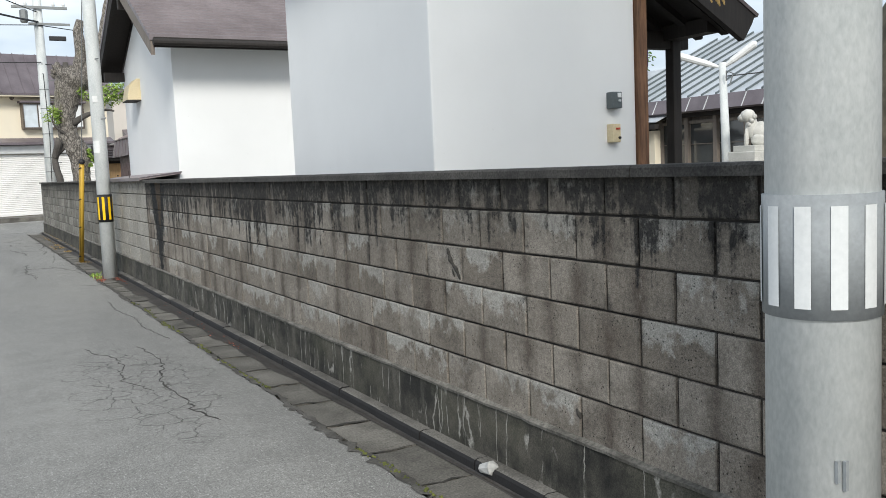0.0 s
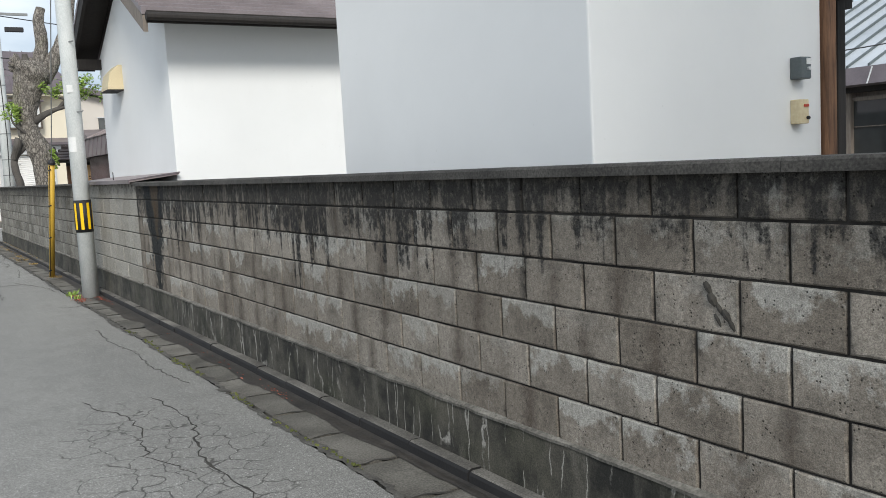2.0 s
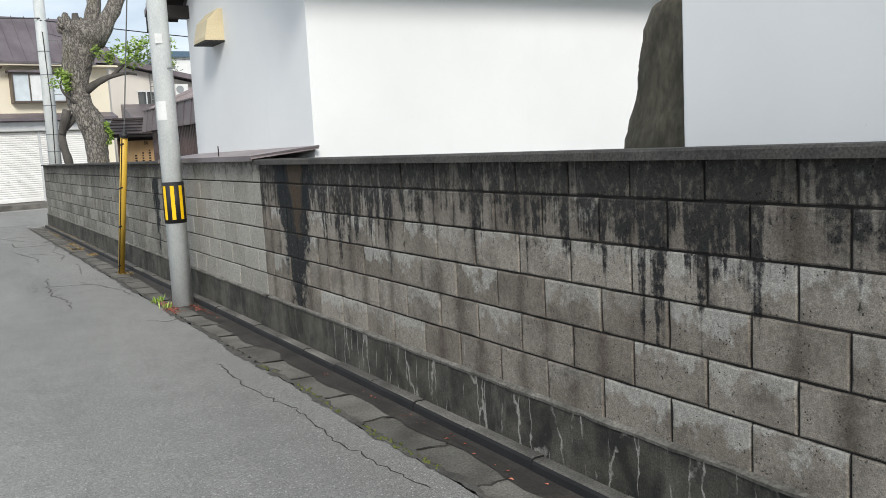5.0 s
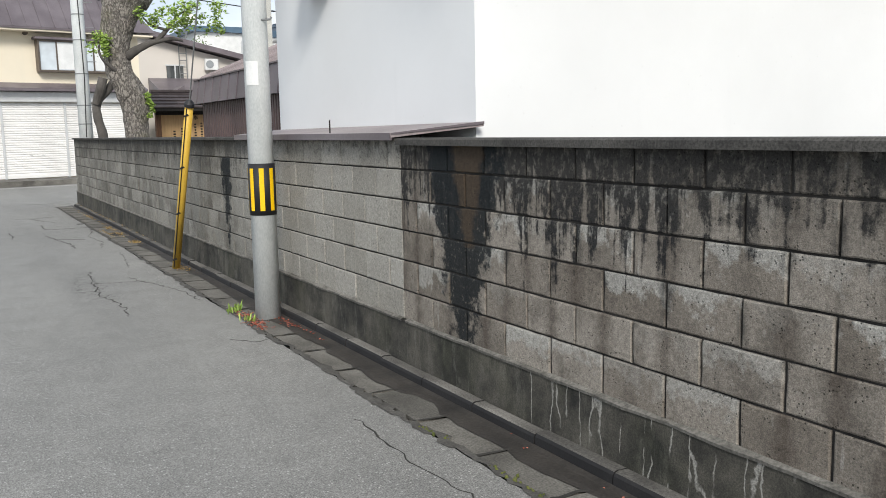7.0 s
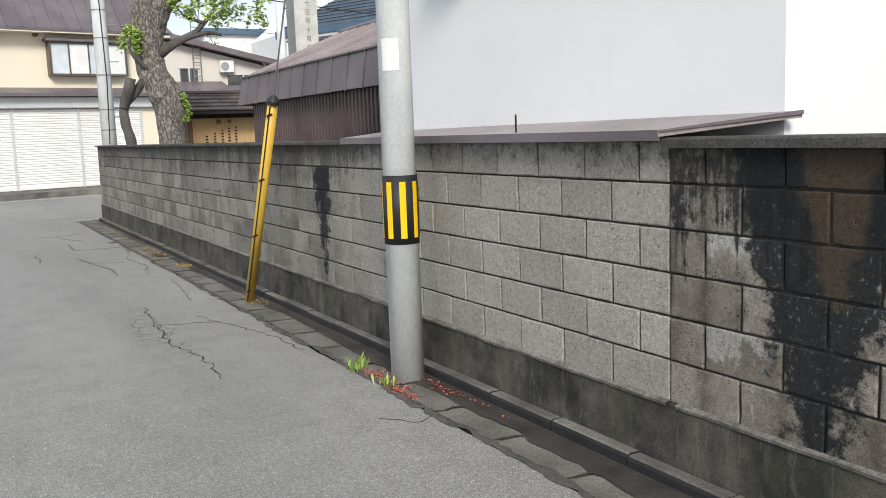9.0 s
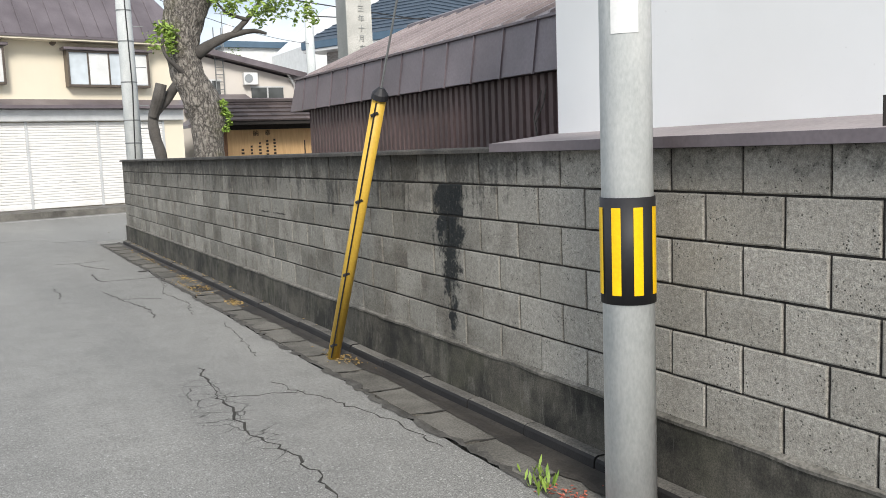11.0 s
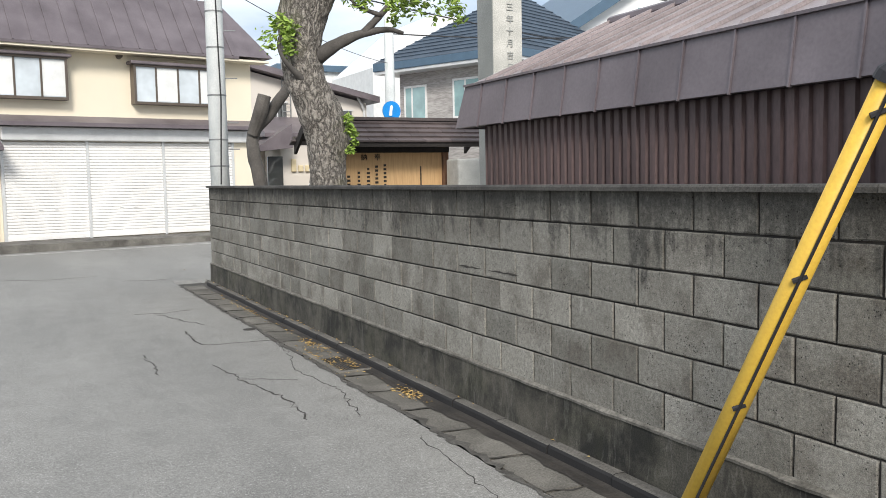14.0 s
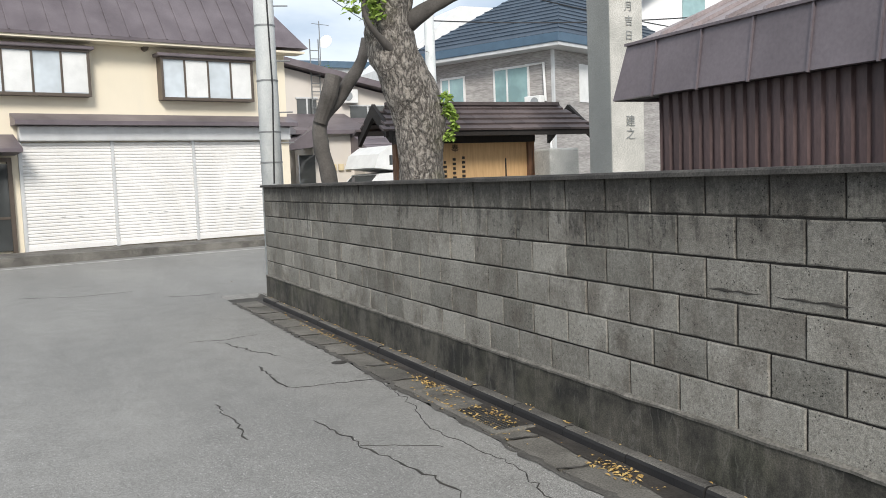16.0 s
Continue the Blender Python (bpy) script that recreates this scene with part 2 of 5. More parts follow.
def asphalt_material():
    m, N, L, b = nt("asphalt")
    g = N.new("ShaderNodeNewGeometry")
    p = place(N, L)
    c = mix(N, L, ramp(N, L, noise_node(N, L, 0.45, 5, place(N, L, (1.6, 0.35, 1))), 0.3, 0.72), (0.185, 0.183, 0.173), (0.27, 0.265, 0.248))
    blot = ramp(N, L, noise_node(N, L, 3.5, 7, p, 0.7), 0.42, 0.7)
    c = mix(N, L, calc(N, L, "MULTIPLY", blot, 0.45), c, (0.14, 0.137, 0.13))
    grit = noise_node(N, L, 120, 4, p, 0.75)
    c = mix(N, L, 0.6, c, ramp(N, L, grit, 0.36, 0.64), "OVERLAY")
    c = mix(N, L, 0.22, c, ramp(N, L, noise_node(N, L, 38, 4, p, 0.7), 0.34, 0.66), "OVERLAY")
    s = N.new("ShaderNodeTexVoronoi")
    s.inputs["Scale"].default_value = 48
    L.new(p, s.inputs["Vector"])
    chip = calc(N, L, "MULTIPLY", ramp(N, L, s.outputs["Distance"], 0.16, 0.26, (1, 1, 1), (0, 0, 0)), ramp(N, L, noise_node(N, L, 23, 2, p), 0.47, 0.55))
    c = mix(N, L, calc(N, L, "MULTIPLY", chip, 0.9), c, (0.48, 0.47, 0.45))
    # crazed places in the old surface
    crack = None
    for x0, y0, rx, ry in ((1.3, 7.6, 0.6, 1.7), (1.15, 18.1, 0.2, 1.2)):
        sp = N.new("ShaderNodeVectorMath")
        sp.operation = "SUBTRACT"
        L.new(g.outputs["Position"], sp.inputs[0])
        sp.inputs[1].default_value = (x0, y0, 0)
        sc = N.new("ShaderNodeVectorMath")
        sc.operation = "MULTIPLY"
        L.new(sp.outputs[0], sc.inputs[0])
        sc.inputs[1].default_value = (1 / rx, 1 / ry, 0)
        ln = N.new("ShaderNodeVectorMath")
        ln.operation = "LENGTH"
        L.new(sc.outputs[0], ln.inputs[0])
        far = calc(N, L, "ADD", ln.outputs["Value"], calc(N, L, "MULTIPLY", calc(N, L, "SUBTRACT", noise_node(N, L, 2.5, 3, p), 0.5), 1.4))
        one = ramp(N, L, far, 0.75, 1.0, (1, 1, 1), (0, 0, 0))
        crack = one if crack is None else calc(N, L, "MAXIMUM", crack, one)
    wobble = N.new("ShaderNodeTexNoise")
    wobble.inputs["Scale"].default_value = 6
    L.new(p, wobble.inputs["Vector"])
    wv = mix(N, L, 0.12, p, wobble.outputs["Color"])
    v = N.new("ShaderNodeTexVoronoi")
    v.feature = "DISTANCE_TO_EDGE"
    v.inputs["Scale"].default_value = 5.2
    L.new(wv, v.inputs["Vector"])
    line = calc(N, L, "MULTIPLY", ramp(N, L, v.outputs["Distance"], 0.008, 0.026, (1, 1, 1), (0, 0, 0)), crack)
    c = mix(N, L, calc(N, L, "MULTIPLY", line, 0.8), c, (0.035, 0.033, 0.03))
    L.new(c, b.inputs["Base Color"])
    b.inputs["Roughness"].default_value = 0.85
    bump(N, L, b, calc(N, L, "SUBTRACT", grit, line), 0.5, 0.004)
    return m


def plaster_material(name, tone):
    m, N, L, b = nt(name)
    p = place(N, L)
    c = mix(N, L, ramp(N, L, noise_node(N, L, 0.9, 5, p), 0.3, 0.75), tuple(v * 0.93 for v in tone), tone)
    run = ramp(N, L, noise_node(N, L, 2.6, 4, place(N, L, (1, 1, 0.1))), 0.6, 0.8)
    c = mix(N, L, calc(N, L, "MULTIPLY", run, 0.1), c, (0.45, 0.46, 0.46))
    speck = ramp(N, L, noise_node(N, L, 30, 2, p), 0.73, 0.78)
    c = mix(N, L, calc(N, L, "MULTIPLY", speck, 0.2), c, (0.4, 0.4, 0.38))
    L.new(c, b.inputs["Base Color"])
    b.inputs["Roughness"].default_value = 0.85
    bump(N, L, b, noise_node(N, L, 6, 5, p), 0.12, 0.01)
    return m


def wood_material(name, dark, light):
    m, N, L, b = nt(name)
    p = place(N, L, (9, 9, 0.7))
    f = noise_node(N, L, 4, 6, p, 0.7)
    c = mix(N, L, ramp(N, L, f, 0.3, 0.7), dark, light)
    L.new(c, b.inputs["Base Color"])
    b.inputs["Roughness"].default_value = 0.75
    bump(N, L, b, f, 0.4, 0.004)
    return m


def bark_material():
    m, N, L, b = nt("bark")
    p = place(N, L, (20, 20, 9))
    wob = N.new("ShaderNodeTexNoise")
    wob.inputs["Scale"].default_value = 1.3
    L.new(p, wob.inputs["Vector"])
    pv = mix(N, L, 0.25, p, wob.outputs["Color"])
    f = noise_node(N, L, 2.2, 6, p, 0.7)
    ridge = noise_node(N, L, 1.1, 4, pv, 0.6)
    ridge = calc(N, L, "MULTIPLY", calc(N, L, "ABSOLUTE", calc(N, L, "SUBTRACT", ridge, 0.5)), 5.0, True)
    h = calc(N, L, "ADD", ridge, calc(N, L, "MULTIPLY", f, 0.9))
    c = mix(N, L, ramp(N, L, h, 0.4, 1.3), (0.075, 0.066, 0.058), (0.40, 0.365, 0.32))
    moss = ramp(N, L, noise_node(N, L, 1.6, 4, place(N, L)), 0.6, 0.7)
    c = mix(N, L, calc(N, L, "MULTIPLY", moss, 0.3), c, (0.16, 0.16, 0.06))
    L.new(c, b.inputs["Base Color"])
    b.inputs["Roughness"].default_value = 0.95
    bump(N, L, b, h, 1.0, 0.04)
    return m


def plain(name, colour, rough=0.5, metal=0.0, wear=0.12):
    return surface(name, tuple(v * 0.85 for v in colour), colour, 3.0, 60, rough, 0.05, metal, wear)


def glass_material(name, tint, rough=0.05):
    m, N, L, b = nt(name)
    n = ramp(N, L, noise_node(N, L, 1.2, 3, place(N, L)), 0.35, 0.65)
    L.new(mix(N, L, n, tuple(v * 0.7 for v in tint), tint), b.inputs["Base Color"])
    b.inputs["Roughness"].default_value = rough
    b.inputs["Specular IOR Level"].default_value = 0.9
    return m


def leaf_material(name, a, c2):
    m, N, L, b = nt(name)
    g = N.new("ShaderNodeNewGeometry")
    L.new(mix(N, L, g.outputs["Random Per Island"], a, c2), b.inputs["Base Color"])
    b.inputs["Roughness"].default_value = 0.6
    b.inputs["Subsurface Weight"].default_value = 0.0
    return m


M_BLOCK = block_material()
M_PLINTH = plinth_material()
M_ASPHALT = asphalt_material()
M_COPING = surface("coping", (0.020, 0.019, 0.018), (0.075, 0.071, 0.064), 3.5, 90, 0.92, 0.7, 0, 0.6)
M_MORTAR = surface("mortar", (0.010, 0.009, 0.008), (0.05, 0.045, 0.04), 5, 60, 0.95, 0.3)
M_LEDGE = surface("ledge_mortar", (0.07, 0.066, 0.056), (0.20, 0.19, 0.168), 7, 60, 0.92, 0.5, 0, 0.5)
M_SEAM = surface("seam_dirt", (0.045, 0.042, 0.037), (0.105, 0.10, 0.09), 5, 80, 0.95, 0.5, 0, 0.4)
M_KERB = surface("kerb_concrete", (0.06, 0.056, 0.05), (0.165, 0.157, 0.14), 2.6, 90, 0.9, 0.6, 0, 0.5, vary=0.2)
M_KERBFACE = surface("kerb_dark", (0.005, 0.005, 0.006), (0.016, 0.015, 0.015), 2.5, 80, 0.8, 0.4, 0, 0.3)
M_SLAB = surface("gutter_slab", (0.075, 0.070, 0.060), (0.175, 0.166, 0.146), 2.6, 90, 0.88, 0.5, 0, 0.5, vary=0.2)
M_TRENCH = surface("gutter_dirt", (0.03, 0.028, 0.024), (0.06, 0.056, 0.048), 5, 60, 0.8, 0.5)
M_WET = surface("wet_silt", (0.02, 0.018, 0.016), (0.058, 0.051, 0.044), 3, 60, 0.6, 0.5, 0, 0.4)
M_CRACK = surface("crack_dirt", (0.02, 0.019, 0.017), (0.05, 0.046, 0.04), 6, 60, 0.95, 0.3)
M_MOSS = surface("moss", (0.045, 0.06, 0.012), (0.14, 0.15, 0.04), 6, 90, 0.95, 0.8)
M_WHITE = plaster_material("white_plaster", (0.80, 0.81, 0.81))
M_CREAM = plaster_material("cream_render", (0.76, 0.69, 0.55))
M_BEIGE = plaster_material("beige_render", (0.62, 0.58, 0.53))
M_POLE = surface("pole_concrete", (0.50, 0.53, 0.53), (0.64, 0.66, 0.65), 5, 80, 0.85, 0.25, 0, 0.14, (1, 1, 0.5))
M_ROOFBROWN = surface("brown_sheet_metal", (0.108, 0.09, 0.098), (0.175, 0.15, 0.162), 1.4, 40, 0.42, 0.06, 0.15, 0.12, vary=0.08)
M_SHEDROOF = surface("faded_brown_roof", (0.21, 0.178, 0.178), (0.36, 0.31, 0.31), 1.2, 50, 0.5, 0.08, 0.1, 0.2)
M_CORRUGATED = surface("corrugated_steel", (0.055, 0.036, 0.036), (0.115, 0.075, 0.073), 1.6, 50, 0.5, 0.08, 0.1, 0.2, (1, 1, 0.3))
M_ROOFTILE = surface("brown_rib_roof", (0.14, 0.118, 0.122), (0.24, 0.208, 0.215), 1.2, 40, 0.45, 0.06, 0.1, 0.12)
M_GREYROOF = surface("grey_seam_roof", (0.40, 0.43, 0.46), (0.56, 0.59, 0.62), 0.7, 30, 0.4, 0.05, 0.2, 0.1)
M_BLUEROOF = surface("blue_black_roof", (0.025, 0.04, 0.06), (0.05, 0.075, 0.105), 1.0, 30, 0.4, 0.05, 0.1, 0.1)
M_BLUEFASCIA = plain("blue_fascia", (0.075, 0.13, 0.19), 0.4)
M_DARKWOOD = wood_material("dark_wood", (0.01, 0.008, 0.007), (0.025, 0.02, 0.017))
M_BROWNWOOD = wood_material("weathered_wood", (0.05, 0.026, 0.016), (0.27, 0.14, 0.075))
M_GREYWOOD = wood_material("grey_wood", (0.12, 0.1, 0.085), (0.25, 0.215, 0.18))
M_BOARD = wood_material("pale_board", (0.52, 0.32, 0.15), (0.68, 0.45, 0.23))
M_SHINGLE = surface("brown_shingle", (0.06, 0.047, 0.046), (0.12, 0.095, 0.092), 2.0, 40, 0.6, 0.2, 0, 0.2, vary=0.25)
M_BARK = bark_material()
M_SMOOTHBARK = surface("grey_bark", (0.055, 0.05, 0.045), (0.12, 0.11, 0.1), 4, 50, 0.9, 0.5)
M_LEAF = leaf_material("spring_leaf", (0.14, 0.24, 0.03), (0.34, 0.46, 0.10))
M_LEAFDARK = leaf_material("dark_leaf", (0.04, 0.09, 0.015), (0.12, 0.2, 0.04))
M_DRYLEAF = leaf_material("dry_leaf", (0.32, 0.2, 0.06), (0.5, 0.36, 0.14))
M_REDLEAF = leaf_material("red_petal", (0.25, 0.05, 0.03), (0.5, 0.17, 0.11))
M_STONE = surface("pale_granite", (0.40, 0.40, 0.37), (0.58, 0.57, 0.53), 3, 70, 0.9, 0.4, 0, 0.35)
M_STONEDARK = surface("grey_granite", (0.22, 0.235, 0.23), (0.32, 0.33, 0.32), 1.2, 90, 0.85, 0.2, 0, 0.25)
M_ROCK = surface("mossy_rock", (0.045, 0.04, 0.03), (0.15, 0.13, 0.09), 3.5, 25, 0.95, 0.9, 0, 0.4, (1, 1, 0.35))
M_SHUTTER = surface("white_shutter", (0.68, 0.67, 0.65), (0.80, 0.79, 0.77), 0.8, 40, 0.5, 0.05)
M_ALU = plain("bronze_aluminium", (0.13, 0.105, 0.085), 0.4, 0.4)
M_PALEMETAL = plain("pale_metal", (0.62, 0.63, 0.63), 0.4, 0.2)
# pale mottled tint paints the sky's reflection into the panes
M_GLASS = glass_material("pale_reflection_glass", (0.62, 0.68, 0.72))
M_TEALGLASS = glass_material("curtained_glass", (0.30, 0.46, 0.47))
M_DARKGLASS = glass_material("dark_glass", (0.06, 0.065, 0.065))
M_BLACK = plain("black_rubber", (0.015, 0.015, 0.018), 0.6)
M_YELLOW = plain("yellow_plastic", (0.66, 0.42, 0.055), 0.5)
M_YELLOWSTRIPE = plain("yellow_reflector", (0.88, 0.55, 0.0), 0.4)
M_GREYBAND = plain("grey_rubber_band", (0.29, 0.31, 0.32), 0.6)
M_WHITESTRIPE = plain("white_reflector", (0.72, 0.74, 0.74), 0.4)
M_PAPER = plain("white_plate", (0.75, 0.76, 0.75), 0.5)
M_IVORY = plain("ivory_plastic", (0.66, 0.56, 0.36), 0.5)
M_BOXGREY = plain("grey_box", (0.11, 0.13, 0.135), 0.45, 0.2)
M_RED = plain("red_print", (0.5, 0.06, 0.03), 0.5)
M_PURPLE = plain("purple_cloth", (0.07, 0.022, 0.14), 0.85)
M_SIGNBLUE = plain("sign_blue", (0.0, 0.22, 0.62), 0.4)
M_WIRE = plain("wire", (0.02, 0.02, 0.022), 0.6)
M_GUY = plain("guy_wire", (0.25, 0.26, 0.26), 0.5, 0.5)
M_TILECLAD = surface("grey_tile_cladding", (0.26, 0.245, 0.235), (0.40, 0.385, 0.37), 3.0, 16, 0.8, 0.25, 0, 0.35, (0.25, 0.25, 2.0))
M_INK = plain("ink", (0.03, 0.025, 0.02), 0.8)
M_LINE = surface("worn_road_paint", (0.3, 0.3, 0.29), (0.55, 0.55, 0.53), 6, 40, 0.8, 0.2)
M_SOIL = surface("yard_gravel", (0.14, 0.13, 0.11), (0.24, 0.225, 0.2), 1.2, 60, 0.95, 0.5)

# ---- builders ----
def mesh_of(name, bm, material, smooth=False):
    me = bpy.data.meshes.new(name)
    bmesh.ops.recalc_face_normals(bm, faces=bm.faces[:])
    bm.to_mesh(me)
    bm.free()
    me.materials.append(material)
    if smooth:
        for f in me.polygons:
            f.use_smooth = True
    return me


def part(name, bm, material, parent=None, label="", smooth=False):
    ob = new(name, mesh_of(name, bm, material, smooth))
    if parent is not None:
        ob.parent = parent
    return tagged(ob, label)


def thing(name, label, category, at=None, group="", kind=""):
    ob = new(name)
    if at is not None:
        ob.matrix_basis = at
    return tagged(ob, label, category, group, kind)


def boxes(*rows, bevel=0.0):
    """Boxes given as x0, x1, y0, y1, z0, z1."""
    bm = bmesh.new()
    for x0, x1, y0, y1, z0, z1 in rows:
        bmesh.ops.create_cube(bm, size=1, matrix=Matrix.Translation(((x0 + x1) / 2, (y0 + y1) / 2, (z0 + z1) / 2)) @ Matrix.Diagonal((x1 - x0, y1 - y0, z1 - z0, 1)))
    if bevel:
        bmesh.ops.bevel(bm, geom=bm.edges[:], offset=bevel, segments=2, affect="EDGES", profile=0.5)
    return bm


def prism(points, a, b, axis="x"):
    """A profile of (u, v) points drawn out from a to b along an axis; v is z for x and y."""
    bm = bmesh.new()
    def at(u, v, w):
        return {"x": (w, u, v), "y": (u, w, v), "z": (u, v, w)}[axis]
    lo = [bm.verts.new(at(u, v, a)) for u, v in points]
    hi = [bm.verts.new(at(u, v, b)) for u, v in points]
    bm.faces.new(lo)
    bm.faces.new(hi[::-1])
    n = len(points)
    for i in range(n):
        bm.faces.new((lo[i], lo[(i + 1) % n], hi[(i + 1) % n], hi[i]))
    return bm


def tube(points, radii, sides=10, bm=None, rough=0.0):
    """A tapering tube along points."""
    bm = bm or bmesh.new()
    points = [Vector(p) for p in points]
    if isinstance(radii, (int, float)):
        radii = [radii] * len(points)
    rings = []
    for i, p in enumerate(points):
        way = (points[min(i + 1, len(points) - 1)] - points[max(i - 1, 0)]).normalized()
        u = way.cross(Vector((0.31, 0.95, 0.05))).normalized()
        if abs(way.z) > 0.8:
            u = way.cross(Vector((0, 1, 0))).normalized()
        v = way.cross(u)
        ring = []
        for k in range(sides):
            a = 2 * math.pi * k / sides
            d = u * math.cos(a) + v * math.sin(a)
            r = radii[i]
            q = p + d * r
            if rough:
                r *= 1 + rough * noise.noise(q * 3.1) + rough * 0.6 * noise.noise(q * 9.0)
            ring.append(bm.verts.new(p + d * r))
        rings.append(ring)
    for r0, r1 in zip(rings, rings[1:]):
        for k in range(sides):
            bm.faces.new((r0[k], r0[(k + 1) % sides], r1[(k + 1) % sides], r1[k]))
    bm.faces.new(rings[0][::-1])
    bm.faces.new(rings[-1])
    return bm


def spline(points, n=8):
    """Smooth points between the given ones (Catmull-Rom)."""
    p = [np.array(q, float) for q in points]
    p = [2 * p[0] - p[1]] + p + [2 * p[-1] - p[-2]]
    out = []
    for i in range(1, len(p) - 2):
        for k in range(n):
            t = k / n
            out.append(0.5 * (2 * p[i] + (p[i + 1] - p[i - 1]) * t + (2 * p[i - 1] - 5 * p[i] + 4 * p[i + 1] - p[i + 2]) * t * t + (3 * p[i] - p[i - 1] - 3 * p[i + 1] + p[i + 2]) * t ** 3))
    out.append(p[-2])
    return out


def leaves(centres, count, size, rng, spread=0.16):
    """Small folded leaves strewn round the given centres."""
    bm = bmesh.new()
    for c, r in centres:
        for _ in range(count):
            d = Vector((rng.gauss(0, 1), rng.gauss(0, 1), rng.gauss(0, 1))).normalized() * (r * rng.random() ** 0.5)
            q = Matrix.Translation(Vector(c) + d) @ Euler((rng.uniform(-1, 1), rng.uniform(-1, 1), rng.uniform(0, 6.3))).to_matrix().to_4x4()
            s = size * rng.uniform(0.6, 1.25)
            a, b2, c2, e = (bm.verts.new(q @ Vector(v)) for v in ((0, -s, 0), (s * 0.45, 0, s * 0.18), (0, s, 0), (-s * 0.45, 0, s * 0.18)))
            bm.faces.new((a, b2, c2))
            bm.faces.new((a, c2, e))
    return bm


def panel_between(bm, corners):
    """A slab over four top corners, 3 cm thick along its normal."""
    top = [Vector(c) for c in corners]
    n = (top[1] - top[0]).cross(top[3] - top[0]).normalized() * 0.03
    v0 = [bm.verts.new(c) for c in top]
    v1 = [bm.verts.new(c - n) for c in top]
    bm.faces.new(v0)
    bm.faces.new(v1[::-1])
    for i in range(4):
        bm.faces.new((v0[i], v0[(i + 1) % 4], v1[(i + 1) % 4], v1[i]))
    return bm


def slab(*corners):
    return panel_between(bmesh.new(), corners)


def text_mesh(chars, size, depth=0.004):
    cu = bpy.data.curves.new("text", "FONT")
    cu.body, cu.size, cu.extrude = chars, size, depth
    cu.align_x, cu.align_y = "CENTER", "CENTER"
    tmp = new("text", cu)
    me = bpy.data.meshes.new_from_object(tmp.evaluated_get(bpy.context.evaluated_depsgraph_get()))
    bpy.data.objects.remove(tmp)
    bpy.data.curves.remove(cu)
    return me

# ---- ground ----
def edge(y):
    """The worn edge of the asphalt beside the gutter."""
    return 2.03 + 0.035 * noise.noise((0, y * 1.3, 3)) + 0.02 * noise.noise((0, y * 6, 9))


def build_ground():
    ys = [-400, -40] + [-12 + 0.12 * i for i in range(359)] + [31.1, 60, 1500]
    verts, faces = [], []
    for y in ys:
        inside = -12 <= y <= 31.0
        e = edge(y)
        low = -0.05 if inside else 0.0
        for x, z in ((-1500, 0), (-30, 0), (0.8, 0), (e, 0), (e + 0.012, low), (2.55, low), (2.6, 0.0), (30, 0), (1500, 0)):
            verts.append((x, y, z))
    for i in range(len(ys) - 1):
        for k in range(8):
            a = i * 9 + k
            faces.append((a, a + 1, a + 10, a + 9))
    me = bpy.data.meshes.new("ground")
    me.from_pydata(verts, [], faces)
    me.materials.append(M_ASPHALT)
    me.materials.append(M_TRENCH)
    for i, f in enumerate(me.polygons):
        f.material_index = 1 if i % 8 in (3, 4, 5) and -13 < f.center.y < 31 else 0
    return tagged(new("ground", me), "worn grey asphalt lane with cracks and patches", "road", kind="structure")


ground = build_ground()


def crack(points, width, rng, parent=ground, dirt=M_CRACK, lift=0.0):
    """A ragged crack through the given places, a dark raised bead of dirt."""
    path = []
    for (x0, y0), (x1, y1) in zip(points, points[1:]):
        n = max(2, int(math.hypot(x1 - x0, y1 - y0) / 0.06))
        for i in range(n):
            t = i / n
            path.append((x0 + (x1 - x0) * t + rng.gauss(0, 0.014), y0 + (y1 - y0) * t + rng.gauss(0, 0.014)))
    path.append(points[-1])
    bm = bmesh.new()
    last = None
    for i, (x, y) in enumerate(path):
        x1, y1 = path[min(i + 1, len(path) - 1)]
        x0, y0 = path[max(i - 1, 0)]
        d = Vector((x1 - x0, y1 - y0, 0))
        d = d.normalized() if d.length else Vector((0, 1, 0))
        w = width * rng.uniform(0.3, 1.2) * (0.3 if i in (0, len(path) - 1) else 1)
        s = Vector((-d.y, d.x, 0)) * w
        pair = [bm.verts.new((x - s.x, y - s.y, 0.0005 + lift)), bm.verts.new((x, y, 0.003 + lift)), bm.verts.new((x + s.x, y + s.y, 0.0005 + lift))]
        if last:
            bm.faces.new((last[0], last[1], pair[1], pair[0]))
            bm.faces.new((last[1], last[2], pair[2], pair[1]))
        last = pair
    return part("crack", bm, dirt, parent)


